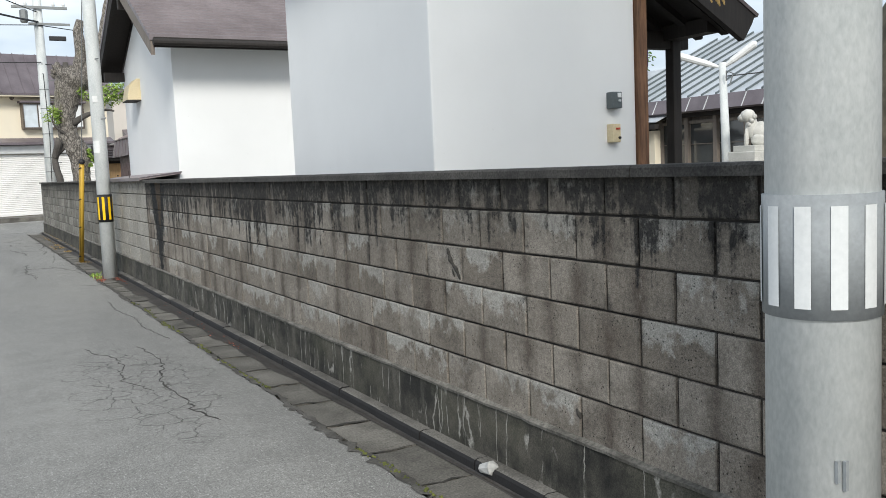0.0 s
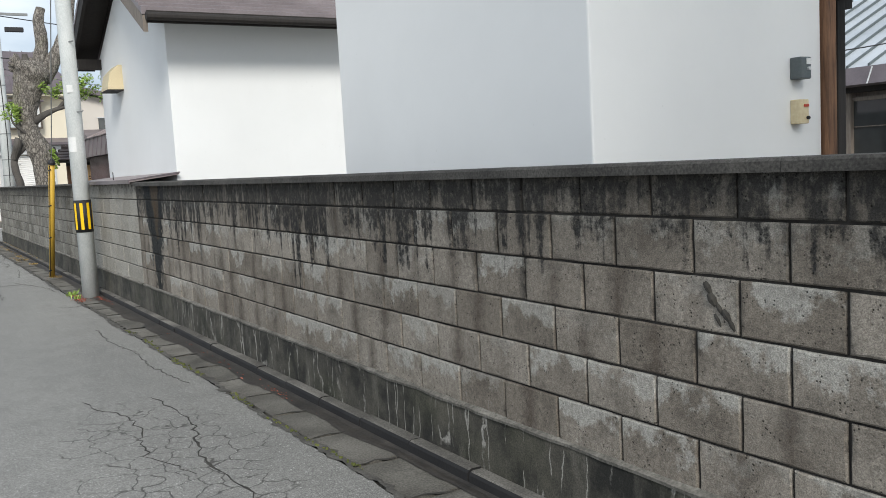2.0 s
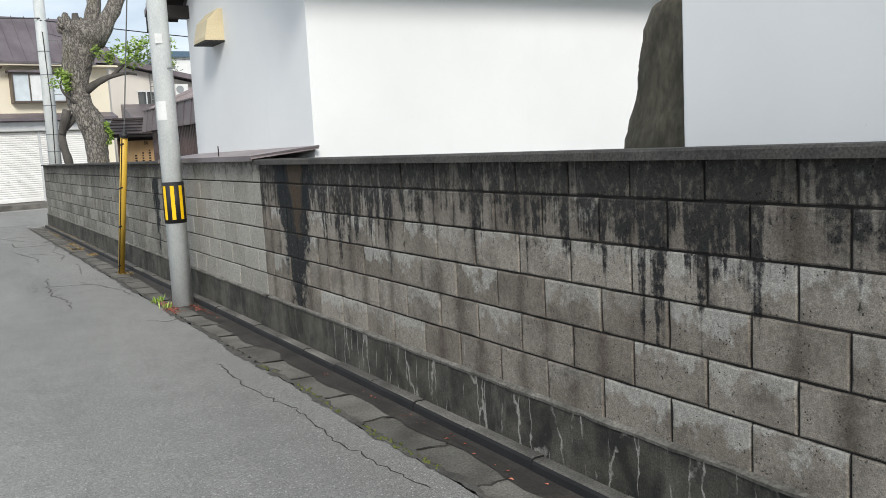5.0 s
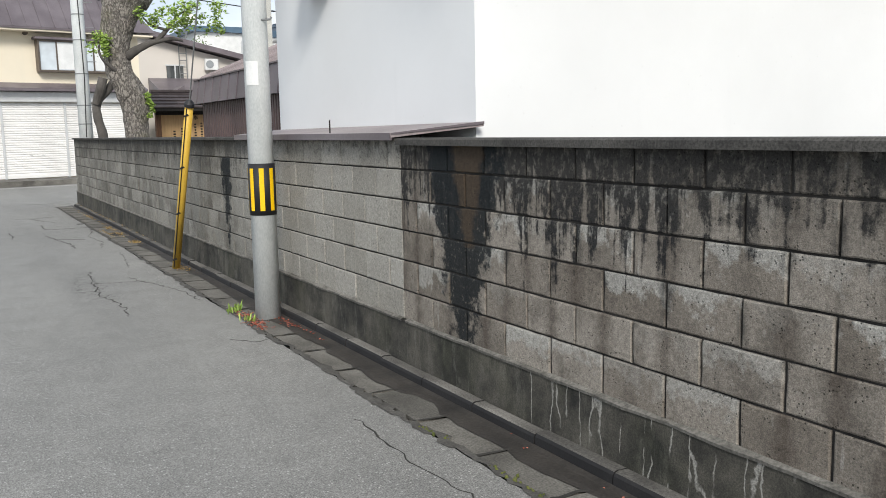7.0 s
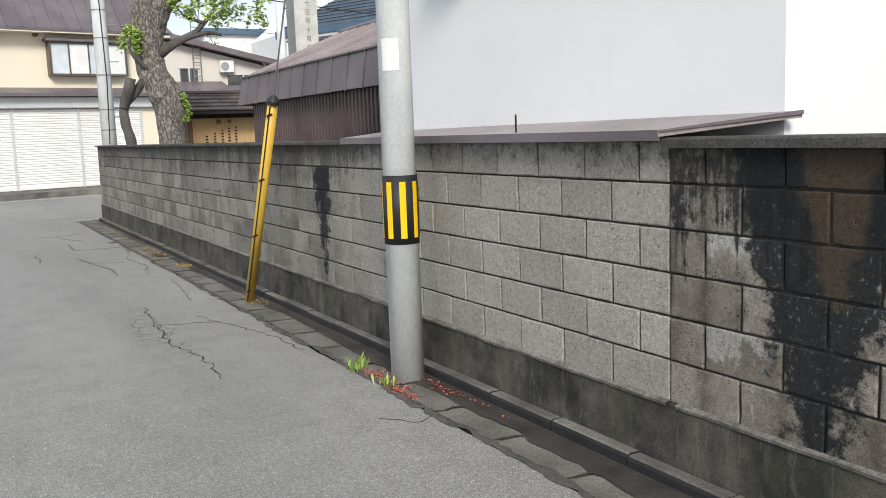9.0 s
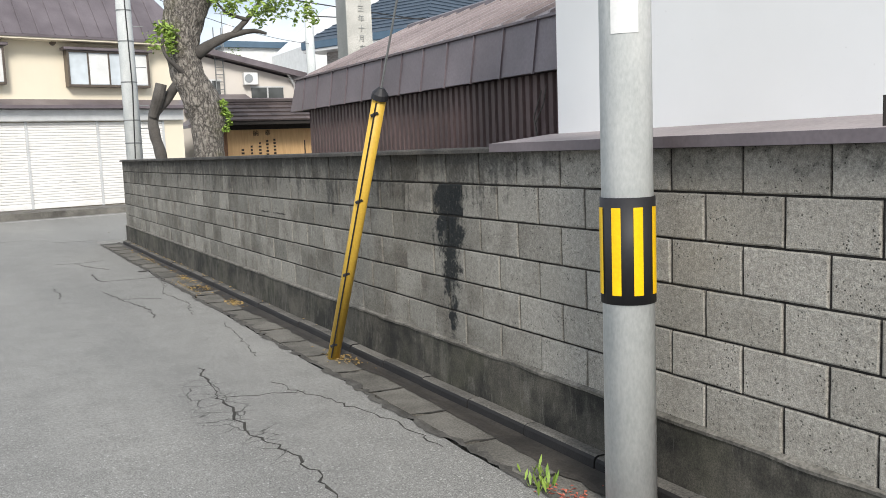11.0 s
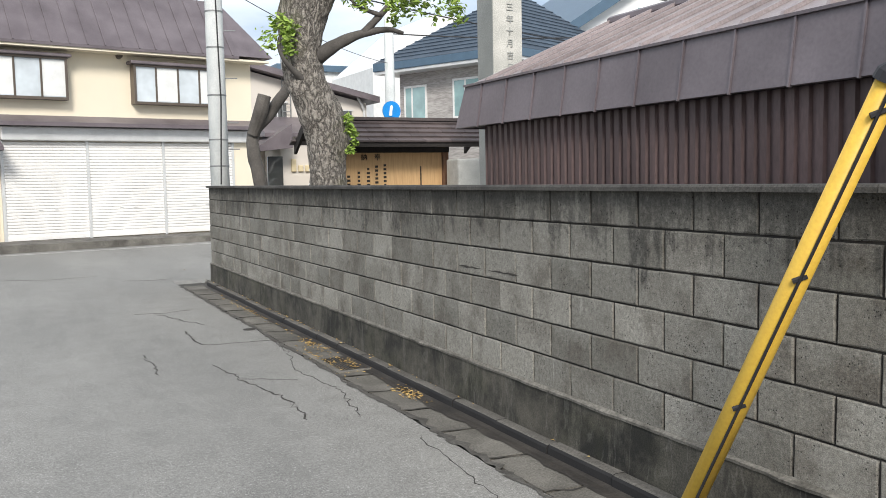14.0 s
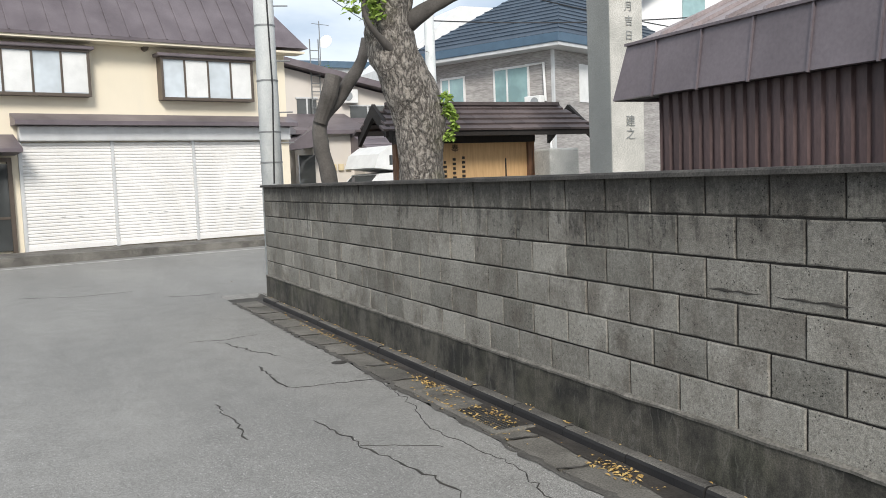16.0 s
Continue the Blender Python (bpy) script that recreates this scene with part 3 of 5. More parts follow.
rng = random.Random(4)
for pts, w in (
    ([(1.55, 9.2), (1.62, 8.4), (1.45, 7.6), (1.47, 6.6), (1.55, 6.2)], 0.009), ([(1.1, 9.4), (1.3, 8.6), (1.2, 7.8), (1.34, 7.3)], 0.006),
    ([(1.28, 19.3), (1.2, 18.5), (1.15, 17.5), (1.25, 17.0), (1.2, 16.3)], 0.009), ([(1.2, 18.4), (1.5, 18.3), (1.72, 18.2)], 0.005),
    ([(1.6, 18.6), (1.77, 17.9), (1.92, 17.3), (1.95, 16.7)], 0.006), ([(0.71, 24.7), (0.74, 24.1), (0.72, 23.7)], 0.009),
    ([(1.2, 23.9), (1.28, 23.4), (1.36, 22.8), (1.45, 22.3), (1.4, 21.7)], 0.009), ([(1.3, 23.2), (1.7, 22.9)], 0.004),
    ([(1.32, 25.85), (1.31, 25.3), (1.32, 24.9), (1.7, 24.85), (2.02, 24.8)], 0.012), ([(1.25, 27.3), (1.45, 26.6), (1.6, 26.2)], 0.009),
    ([(1.0, 27.5), (1.3, 27.4), (1.7, 27.5)], 0.006), ([(1.8, 12.6), (1.75, 11.8), (1.85, 11.0), (1.8, 10.2), (1.9, 9.4)], 0.006),
    ([(2.02, 24.8), (1.95, 24.0), (1.8, 23.3), (1.9, 22.4), (1.75, 21.6)], 0.005), ([(1.75, 14.9), (1.9, 14.7), (2.04, 14.75)], 0.006),
    ([(-0.6, 33.0), (0.2, 32.6), (1.0, 32.7)], 0.012), ([(1.3, 31.6), (1.8, 31.4), (2.1, 31.5)], 0.012),
    ([(1.9, 21.0), (1.85, 20.2), (1.75, 19.4)], 0.005),
):
    crack(pts, w, rng)
# the seam between asphalt and gutter
crack([(2.04 + 0.016 * math.sin(i * 2.1), -1 + i * 0.8) for i in range(40)], 0.034, rng, ground, M_SEAM, 0.005)
for y0, y1 in ((3.6, 5.1), (6.6, 8.9), (9.4, 11.6), (12.0, 12.3)):
    bm = bmesh.new()
    for k in range(int((y1 - y0) * 55)):
        y, r = rng.uniform(y0, y1), rng.uniform(0.003, 0.011)
        if noise.noise((y * 2.5, 3, 7)) > -0.12:
            x = 2.045 + 0.016 * math.sin((y + 1) / 0.8 * 2.1) + rng.gauss(0, 0.011)
            tube([(x, y - r, 0.006), (x + rng.uniform(-0.004, 0.004), y, 0.009), (x, y + r, 0.006)], [r * 0.4, r, r * 0.4], 5, bm)
    part("moss", bm, M_MOSS, ground, "clumps of yellow-green moss")

yard = tagged(part("yard", boxes((2.62, 40, -8, 30.9, -0.04, 0.012)), M_SOIL), "bare gravel yard behind the block wall", "ground", kind="structure")
pavement = tagged(part("pavement", prism([(-6.5, 0.0), (5.8, 0.0), (5.8, 0.14), (-6.5, 0.22)], 0.02, 1.7, "y"), M_KERB), "low concrete apron in front of shutters", "pavement", kind="structure")
H1 = pose(2.5, 42.0, 0, 0, 0, 12)
pavement.matrix_basis = H1 @ pose(0, -1.75, 0)
road_line = tagged(part("road_line", boxes((-12, -2.4, -0.06, 0.06, 0.0, 0.004), (-2.1, 6, -0.05, 0.05, 0.0, 0.004)), M_LINE), "worn white line across the side street", "road marking", kind="structure")
road_line.matrix_basis = pose(0.5, 39.2, 0.0, 0, 0, 10)
part("patch_iron", tube([(1.97, 25.59, -0.01), (1.97, 25.59, 0.004)], 0.07, 16), M_CRACK, ground)

# gutter silt, slabs, kerb
def build_silt():
    """A wet dark film of silt that lies on the slabs along the kerb, with a wavering edge."""
    bm, last = bmesh.new(), None
    for i in range(-20, 306):
        y = i * 0.1
        w = float(np.interp(y, (-2, 5, 8, 12, 16, 18, 22, 26, 30), (0.02, 0.03, 0.11, 0.15, 0.16, 0.09, 0.11, 0.07, 0.04)))
        w *= 1 + 0.45 * noise.noise((0, y * 1.7, 4)) + 0.3 * noise.noise((0, y * 6, 8))
        row = [bm.verts.new((2.392 - w * f, y, h)) for f, h in ((1, 0.0015), (0.75, 0.005), (0.3, 0.006), (0, 0.012))]
        if last:
            for k in range(3):
                bm.faces.new((last[k], last[k + 1], row[k + 1], row[k]))
        last = row
    return tagged(part("silt", bm, M_WET), "dark wet silt along the gutter", "silt", kind="stuff")


silt = build_silt()


def slab_mesh(length):
    bm = prism([(2.062, -0.06), (2.385, -0.06), (2.385, 0.0), (2.25, -0.001), (2.062, 0.004)], 0.015, length - 0.015, "y")
    return mesh_of("slab", bm, M_SLAB)


def kerb_mesh(length):
    bm = prism([(2.388, -0.06), (2.477, -0.06), (2.477, 0.07), (2.42, 0.072), (2.404, 0.066), (2.394, 0.052)], 0.005, length - 0.005, "y")
    me = mesh_of("kerb_stone", bm, M_KERB)
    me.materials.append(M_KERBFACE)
    # near-black on the street side and ends, paler concrete on top
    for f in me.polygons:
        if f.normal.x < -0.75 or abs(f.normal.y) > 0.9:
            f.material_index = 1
    return me


gutter = thing("gutter", "dished concrete gutter slabs with dark joints", "gutter", kind="structure")
kerb = thing("kerb", "dark weathered concrete kerb stones along the wall", "kerb", kind="structure")
sm, km = slab_mesh(0.615), kerb_mesh(0.61)
rng = random.Random(9)
for i in range(52):
    y = 4.36 + 0.615 * (i - 10)
    if y < 30.4 and not 22.9 < y < 23.9:
        crack([(2.05, y + 0.02), (2.2, y), (2.33, y - 0.015)], 0.014, rng, gutter, M_CRACK, 0.002)
        o = new("slab", sm)
        o.parent, o.matrix_basis = gutter, pose(rng.uniform(-0.006, 0.006), y, rng.uniform(-0.005, 0.001))
    y = 4.38 + 0.61 * (i - 10)
    if y < 30.4:
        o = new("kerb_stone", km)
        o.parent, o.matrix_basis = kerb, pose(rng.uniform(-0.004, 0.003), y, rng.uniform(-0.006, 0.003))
part("paint_splash", tube([(2.392, 4.3, 0.045), (2.405, 4.22, 0.066), (2.43, 4.2, 0.072)], [0.02, 0.05, 0.01], 7, rough=0.6), M_LINE, kerb, "dab of worn white paint")
# drain in the gutter
drain = thing("drain_cover", "concrete gutter drain with iron grating and dry leaves", "drain")
part("frame", boxes((2.07, 2.12, 23.0, 24.2, -0.04, 0.012), (2.07, 2.37, 22.95, 23.0, -0.04, 0.012), (2.07, 2.37, 24.2, 24.25, -0.04, 0.01), bevel=0.004), M_SLAB, drain)
part("lid", boxes((2.125, 2.365, 23.62, 24.19, -0.04, 0.006), bevel=0.006), M_SLAB, drain)
for k in range(9):
    part("bar", boxes((2.13 + k * 0.027, 2.142 + k * 0.027, 23.02, 23.6, -0.03, 0.004)), M_CRACK, drain)

# ---- the block wall ----
TOP, COURSE = 1.568, 0.2025


def block_mesh(length, seed):
    """A block with worn, slightly uneven face edges, its face at x = 0."""
    rg = random.Random(seed)
    bm = bmesh.new()
    g, c, s = 0.0042, 0.005, 0.0050
    n, j = 6, lambda: rg.uniform(0, 0.0035) + (rg.uniform(0, 0.006) if rg.random() < 0.15 else 0)
    ring = [(s + (length - 2 * s) * k / n, g, 0, 1) for k in range(n)] + [(length - s, g + (COURSE - 2 * g) * k / 3, -1, 0) for k in range(3)]
    ring += [(length - s - (length - 2 * s) * k / n, COURSE - g, 0, -1) for k in range(n)] + [(s, COURSE - g - (COURSE - 2 * g) * k / 3, 1, 0) for k in range(3)]
    corner = {0: (1, 1), n: (-1, 1), n + 3: (-1, -1), 2 * n + 3: (1, -1)}
    face, rim, rear = [], [], []
    for i, (y, z, dy, dz) in enumerate(ring):
        dy, dz = corner.get(i, (dy, dz))
        w = j()
        face.append(bm.verts.new((0, y + dy * (c + w), z + dz * (c + w))))
        rim.append(bm.verts.new((c * 0.9, y + dy * w * 0.5, z + dz * w * 0.5)))
        rear.append(bm.verts.new((0.1, y, z)))
    bm.faces.new(face)
    for i in range(len(ring)):
        k = (i + 1) % len(ring)
        bm.faces.new((face[i], face[k], rim[k], rim[i]))
        bm.faces.new((rim[i], rim[k], rear[k], rear[i]))
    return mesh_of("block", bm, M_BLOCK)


def block_wall(name, label, y0, y1, odd, even, cap, rng):
    """odd, even: where the upright joints of the courses lie; cap: the foot and the top of the coping."""
    wall = thing(name, label, "wall", kind="structure")
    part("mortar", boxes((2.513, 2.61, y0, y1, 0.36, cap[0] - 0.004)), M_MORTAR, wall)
    part("plinth", prism([(2.478, -0.06), (2.66, -0.06), (2.66, 0.35), (2.5, 0.356), (2.484, 0.35)], y0, y1, "y"), M_PLINTH, wall, "stained concrete plinth")
    bm, last = bmesh.new(), None
    for i in range(int((y1 - y0) / 0.07) + 1):
        y = min(y1, y0 + i * 0.07)
        e = 0.006 * noise.noise((y * 3, 1, 2)) + 0.004 * noise.noise((y * 11, 5, 2))
        row = [bm.verts.new(v) for v in ((2.476 + e, y, 0.343 + e), (2.472 + e, y, 0.358 + e), (2.502, y, 0.368 - e))]
        if last:
            bm.faces.new((last[0], last[1], row[1], row[0]))
            bm.faces.new((last[1], last[2], row[2], row[1]))
        last = row
    part("ledge", bm, M_LEDGE, wall, "uneven pale mortar ledge on the plinth")
    made = {}
    for row in range(6):
        z = TOP - COURSE * (row + 1)
        cuts = [y0] + [y for y in (odd if row % 2 == 0 else even) if y0 + 0.03 < y < y1 - 0.03] + [y1]
        for a, b in zip(cuts, cuts[1:]):
            key = (round(b - a, 2), rng.randrange(6))
            if key not in made:
                made[key] = block_mesh(key[0], len(made))
            o = new("block", made[key])
            o.parent, o.matrix_basis = wall, pose(2.5 + rng.uniform(-0.003, 0.003), a, z, 0, 0, rng.uniform(-0.3, 0.3))
    y = y0
    while y < y1 - 0.01:
        n = min(rng.choice((0.8, 1.2, 0.8)), y1 - y)
        d = rng.uniform(-0.003, 0.003)
        bm = prism([(2.458 + d, cap[0]), (2.66, cap[0]), (2.66, cap[1] - 0.004), (2.56, cap[1]), (2.468 + d, cap[1] - 0.002), (2.459 + d, cap[1] - 0.012)], y + 0.001, y + n - 0.001, "y")
        part("coping_stone", bm, M_COPING, wall)
        y += n
    return wall


rng = random.Random(21)
near_odd = [7.807 - 0.4 * k for k in range(22, 0, -1)] + [7.807 + 0.4103 * k for k in range(14)]
near_even = [8.007 - 0.4 * k for k in range(23, 0, -1)] + [8.007 + 0.4113 * k for k in range(13)]
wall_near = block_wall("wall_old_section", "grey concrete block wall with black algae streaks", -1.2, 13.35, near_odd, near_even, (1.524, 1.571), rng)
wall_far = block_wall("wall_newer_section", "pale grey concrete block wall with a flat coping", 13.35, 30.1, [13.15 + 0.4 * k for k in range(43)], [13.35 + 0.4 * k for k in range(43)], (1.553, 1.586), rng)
# a spalled line across two blocks
for a, b in ((21.55, 21.2), (21.12, 20.68)):
    part("spall", tube([(2.503, a + (b - a) * k / 8, 1.015 + 0.003 * math.sin(k * 2.3 + a)) for k in range(9)], [0.001] + [0.003 + 0.002 * (k % 3) for k in range(7)] + [0.001], 6, rough=0.5), M_CRACK, wall_far)
# broken face of one block
for y, z, r in ((4.74, 1.12, 0.018), (4.72, 1.08, 0.026), (4.69, 1.05, 0.016), (4.66, 1.03, 0.02), (4.64, 1.0, 0.014), (4.70, 1.01, 0.012), (3.62, 0.47, 0.018)):
    part("chip", tube([(2.504, y + 0.015, z + 0.02), (2.503, y, z), (2.504, y - 0.012, z - 0.02)], [r * 0.6, r * 0.95, r * 0.5], 7, rough=0.7), M_CRACK, wall_near)

# ---- poles ----
def utility_pole(label, x, y, r0, r1, height):
    ob = thing("utility_pole", label, "utility pole", pose(x, y, 0))
    part("shaft", tube([(0, 0, -0.1), (0, 0, height * 0.5), (0, 0, height)], [r0, (r0 + r1) / 2, r1], 32), M_POLE, ob, smooth=True)
    return ob


def sleeve(ob, r, z0, z1, stripes, band, paint, width, turn):
    b = part("band", tube([(0, 0, z0), (0, 0, z1)], r, 32), band, ob, "striped reflective band", smooth=True)
    for k in range(stripes):
        a0 = 2 * math.pi * k / stripes + turn
        bm = bmesh.new()
        da = width / r / 4
        cols = []
        for i in range(5):
            a = a0 + (i - 2) * da
            cols.append([bm.verts.new(((r + 0.003) * math.cos(a), (r + 0.003) * math.sin(a), z)) for z in (z0 + (z1 - z0) * 0.09, z1 - (z1 - z0) * 0.09)])
        for c0, c1 in zip(cols, cols[1:]):
            bm.faces.new((c0[0], c1[0], c1[1], c0[1]))
        part("stripe", bm, paint, b)
    return b


near_pole = utility_pole("pale concrete utility pole with a grey and white band", 2.22, 2.15, 0.152, 0.13, 8.5)
sleeve(near_pole, 0.156, 1.155, 1.485, 11, M_GREYBAND, M_WHITESTRIPE, 0.042, 0.07)
part("mark", boxes((-0.1, -0.088, -0.125, -0.115, 0.72, 0.78), (-0.085, -0.073, -0.138, -0.128, 0.70, 0.78)), M_GREYBAND, near_pole)
mid_pole = utility_pole("grey concrete utility pole with black and yellow band", 2.26, 15.55, 0.112, 0.094, 7.2)
sleeve(mid_pole, 0.116, 0.915, 1.36, 8, M_BLACK, M_YELLOWSTRIPE, 0.04, 0.45)
bm = bmesh.new()
ring = [[bm.verts.new((r * math.cos(-2.3 + k * 0.13), r * math.sin(-2.3 + k * 0.13), z)) for r, z in ((0.11, 2.02), (0.11, 2.22))] for k in range(-4, 5)]
for p0, p1 in zip(ring, ring[1:]):
    bm.faces.new((p0[0], p1[0], p1[1], p0[1]))
part("plate", bm, M_PAPER, mid_pole, "white wrapped sticker")
part("tag", boxes((-0.075, 0.0, -0.112, -0.1, 2.82, 2.92)), M_PAPER, mid_pole)
part("step_bolt", tube([(0.02, -0.09, 2.56), (0.09, -0.15, 2.56), (0.1, -0.15, 2.58)], 0.009, 6), M_GUY, mid_pole)
part("step_bolt", tube([(0.0, -0.08, 3.5), (0.05, -0.17, 3.5)], 0.009, 6), M_GUY, mid_pole)
far_pole = utility_pole("grey concrete utility pole with crossarms past the wall's end", 2.93, 31.2, 0.168, 0.125, 8.6)
for z in (1.9, 2.35, 3.1, 3.9, 4.5):
    part("strap", tube([(0, 0, z), (0, 0, z + 0.025)], 0.175 - z * 0.005, 20), M_GUY, far_pole)
    part("step_bolt", tube([(0.1, -0.05, z + 0.3), (0.33, -0.12, z + 0.3)], 0.01, 6), M_GUY, far_pole)
part("cable", tube([(-0.02, -0.16, 1.6), (0.03, -0.165, 3.0), (0.0, -0.15, 5.0)], 0.012, 6), M_WIRE, far_pole)
part("crossarm", boxes((-0.75, 0.85, -0.2, -0.12, 7.0, 7.08)), M_GUY, far_pole)
part("crossarm", boxes((-0.3, 0.9, -0.2, -0.13, 6.5, 6.57)), M_GUY, far_pole)
for x in (-0.65, -0.35, 0.45, 0.75):
    part("insulator", tube([(x, -0.16, 7.08), (x, -0.16, 7.14), (x, -0.16, 7.22)], [0.03, 0.05, 0.03], 10), M_PAPER, far_pole)
part("transformer", tube([(-0.42, -0.2, 6.55), (-0.42, -0.2, 6.6), (-0.42, -0.2, 6.92), (-0.42, -0.2, 6.96)], [0.09, 0.12, 0.12, 0.06], 14), M_GUY, far_pole)
part("joint_box", boxes((0.25, 0.75, -0.26, -0.16, 6.02, 6.16), bevel=0.02), M_BLACK, far_pole)

# the guy wire and its yellow guard
guard = thing("guy_guard", "leaning yellow plastic guy-wire guard with a black cap", "guy guard")
foot, head = Vector((2.225, 18.96, 0.0)), Vector((2.255, 17.955, 1.93))
along = (head - foot).normalized()
part("tube", tube([foot + along * 0.01, head], [0.047, 0.046], 16), M_YELLOW, guard, smooth=True)
part("cap", tube([head - along * 0.005, head + along * 0.03, head + along * 0.07], [0.058, 0.054, 0.02], 14), M_BLACK, guard)
for f in (0.06, 0.36, 0.64, 0.94):
    p = foot.lerp(head, f)
    part("clip", tube([p + Vector((-0.05, -0.026, 0.0)), p + Vector((-0.012, -0.058, 0.02))], 0.011, 6), M_BLACK, guard)
part("seam", tube([foot.lerp(head, 0.02) + Vector((-0.037, -0.036, -0.016)), foot.lerp(head, 0.99) + Vector((-0.037, -0.036, -0.016))], 0.006, 6), M_BLACK, guard)
guy = tagged(part("guy_wire", tube([head + along * 0.03, head + along * 5.0], 0.008, 6), M_GUY), "thin grey steel guy wire above its guard", "wire")

# ---- white storehouses ----
def storehouse_near():
    h = thing("storehouse", "white plastered storehouse behind the block wall", "building")
    part("wall", boxes((3.14, 5.02, 6.03, 8.94, 0.0, 3.5), bevel=0.012), M_WHITE, h)
    part("roof", prism([(5.75, 3.505), (9.2, 3.505), (9.2, 3.6), (7.5, 4.3), (5.75, 3.6)], 2.95, 5.0, "x"), M_ROOFTILE, h, "brown metal roof")
    return h


def storehouse_far():
    h = thing("storehouse", "white plastered storehouse with brown gabled roof", "building")
    g = prism([(13.09, 0), (16.93, 0), (16.93, 3.45), (15.01, 4.42), (13.09, 3.45)], 2.93, 8.4, "x")
    part("wall", g, M_WHITE, h)
    # roof: two slopes over ribs that run along the eaves
    def ribbed(y_eave, z_eave, y_ridge, z_ridge):
        n = 22
        pts = []
        for i in range(n + 1):
            t = i / n
            y, z = y_eave + (y_ridge - y_eave) * t, z_eave + (z_ridge - z_eave) * t
            pts += [(y, z), (y, z + 0.035)]
        pts = pts[:-1]
        low = [(y_ridge, z_ridge - 0.06), (y_eave, z_eave - 0.05)]
        return prism(pts + low, 2.55, 8.9, "x")
    part("roof", ribbed(12.55, 3.44, 15.01, 4.78), M_ROOFTILE, h, "brown ribbed metal roof")
    part("roof", ribbed(17.47, 3.44, 15.01, 4.78), M_ROOFTILE, h, "brown ribbed metal roof")
    part("fascia", boxes((2.6, 8.9, 12.53, 12.57, 3.3, 3.43)), M_DARKWOOD, h)
    part("gutter", tube([(2.58, 12.49, 3.36), (8.9, 12.49, 3.36)], 0.045, 10), M_DARKWOOD, h)
    part("soffit", slab((2.6, 12.58, 3.36), (8.9, 12.58, 3.36), (8.9, 13.09, 3.42), (2.6, 13.09, 3.42)), M_WHITE, h)
    for s, e in ((12.56, 13.0), (17.46, 17.0)):
        bm = prism([(s, 3.2), (s, 3.38), (15.01, 4.70), (15.01, 4.5)], 2.56, 2.61, "x")
        part("bargeboard", bm, M_GREYWOOD if s < 15 else M_DARKWOOD, h, "weathered bargeboard")
    for y in (15.01, 16.85):
        z = 3.35 + (1.92 - abs(y - 15.01)) * 0.5
        part("purlin", boxes((2.6, 2.95, y - 0.06, y + 0.06, z - 0.1, z + 0.05)), M_DARKWOOD, h)
    part("soffit", slab((2.58, 15.01, 4.68), (2.95, 15.01, 4.68), (2.95, 17.45, 3.36), (2.58, 17.45, 3.36)), M_DARKWOOD, h)
    hood = part("vent_hood", prism([(2.935, 2.86), (2.935, 3.2), (2.88, 3.2), (2.76, 3.08), (2.72, 2.9), (2.72, 2.86)], 15.45, 15.9, "y"), M_IVORY, h, "ivory vent hood")
    part("lip", boxes((2.715, 2.935, 15.44, 15.91, 2.845, 2.862)), M_DARKWOOD, hood)
    return h


storehouse_near()
storehouse_far()
lowroof = thing("lean_to_roof", "low brown sheet-metal flashing over the wall coping", "roof")
part("sheet", slab((2.43, 13.35, 1.603), (2.93, 13.0, 1.665), (2.93, 17.0, 1.648), (2.43, 16.9, 1.603)), M_SHEDROOF, lowroof)
part("fascia", boxes((2.425, 2.443, 13.35, 16.9, 1.556, 1.604)), M_ROOFBROWN, lowroof)
part("end", slab((2.43, 13.34, 1.595), (2.93, 12.99, 1.65), (2.93, 12.99, 1.668), (2.43, 13.34, 1.604)), M_ROOFBROWN, lowroof)
part("pin", tube([(2.5, 14.55, 1.60), (2.5, 14.55, 1.71)], 0.006, 6), M_DARKWOOD, lowroof)

# meter boxes on the plaster
switch = thing("switch_box", "dark grey metal switch box on white plaster", "switch box")
part("body", boxes((4.715, 4.815, 5.95, 6.03, 1.985, 2.115), bevel=0.008), M_BOXGREY, switch)
part("label", boxes((4.765, 4.80, 5.944, 5.951, 2.07, 2.105)), M_PAPER, switch)
part("dial", tube([(4.78, 5.935, 2.045), (4.78, 5.952, 2.045)], 0.01, 10), M_PALEMETAL, switch)
alarm = thing("alarm_box", "ivory plastic alarm box on white plaster", "alarm box")
part("body", boxes((4.715, 4.80, 5.96, 6.03, 1.72, 1.865), bevel=0.006), M_IVORY, alarm)
part("label", boxes((4.75, 4.79, 5.953, 5.961, 1.82, 1.835)), M_RED, alarm)
part("knob", tube([(4.782, 5.945, 1.755), (4.782, 5.962, 1.755)], 0.01, 8), M_BLACK, alarm)

# ---- shrine gate ----
gate = thing("gate", "dark timber shrine gate with a low gabled roof", "gate")
part("post", boxes((5.03, 5.125, 5.99, 6.14, 0, 3.6), bevel=0.01), M_BROWNWOOD, gate, "weathered brown post")
part("post", boxes((5.89, 5.99, 6.5, 6.6, 0, 2.75), bevel=0.01), M_DARKWOOD, gate)
part("beam", boxes((5.1, 6.1, 6.52, 6.62, 2.55, 2.7)), M_DARKWOOD, gate)
part("roof", slab((5.17, 5.75, 3.3), (6.14, 5.75, 2.74), (6.14, 9.2, 2.74), (5.17, 9.2, 3.3)), M_SHINGLE, gate)
part("bargeboard", prism([(5.1, 3.02), (5.97, 2.52), (6.07, 2.66), (6.11, 2.75), (5.1, 3.3)], 5.76, 5.82, "y"), M_DARKWOOD, gate)
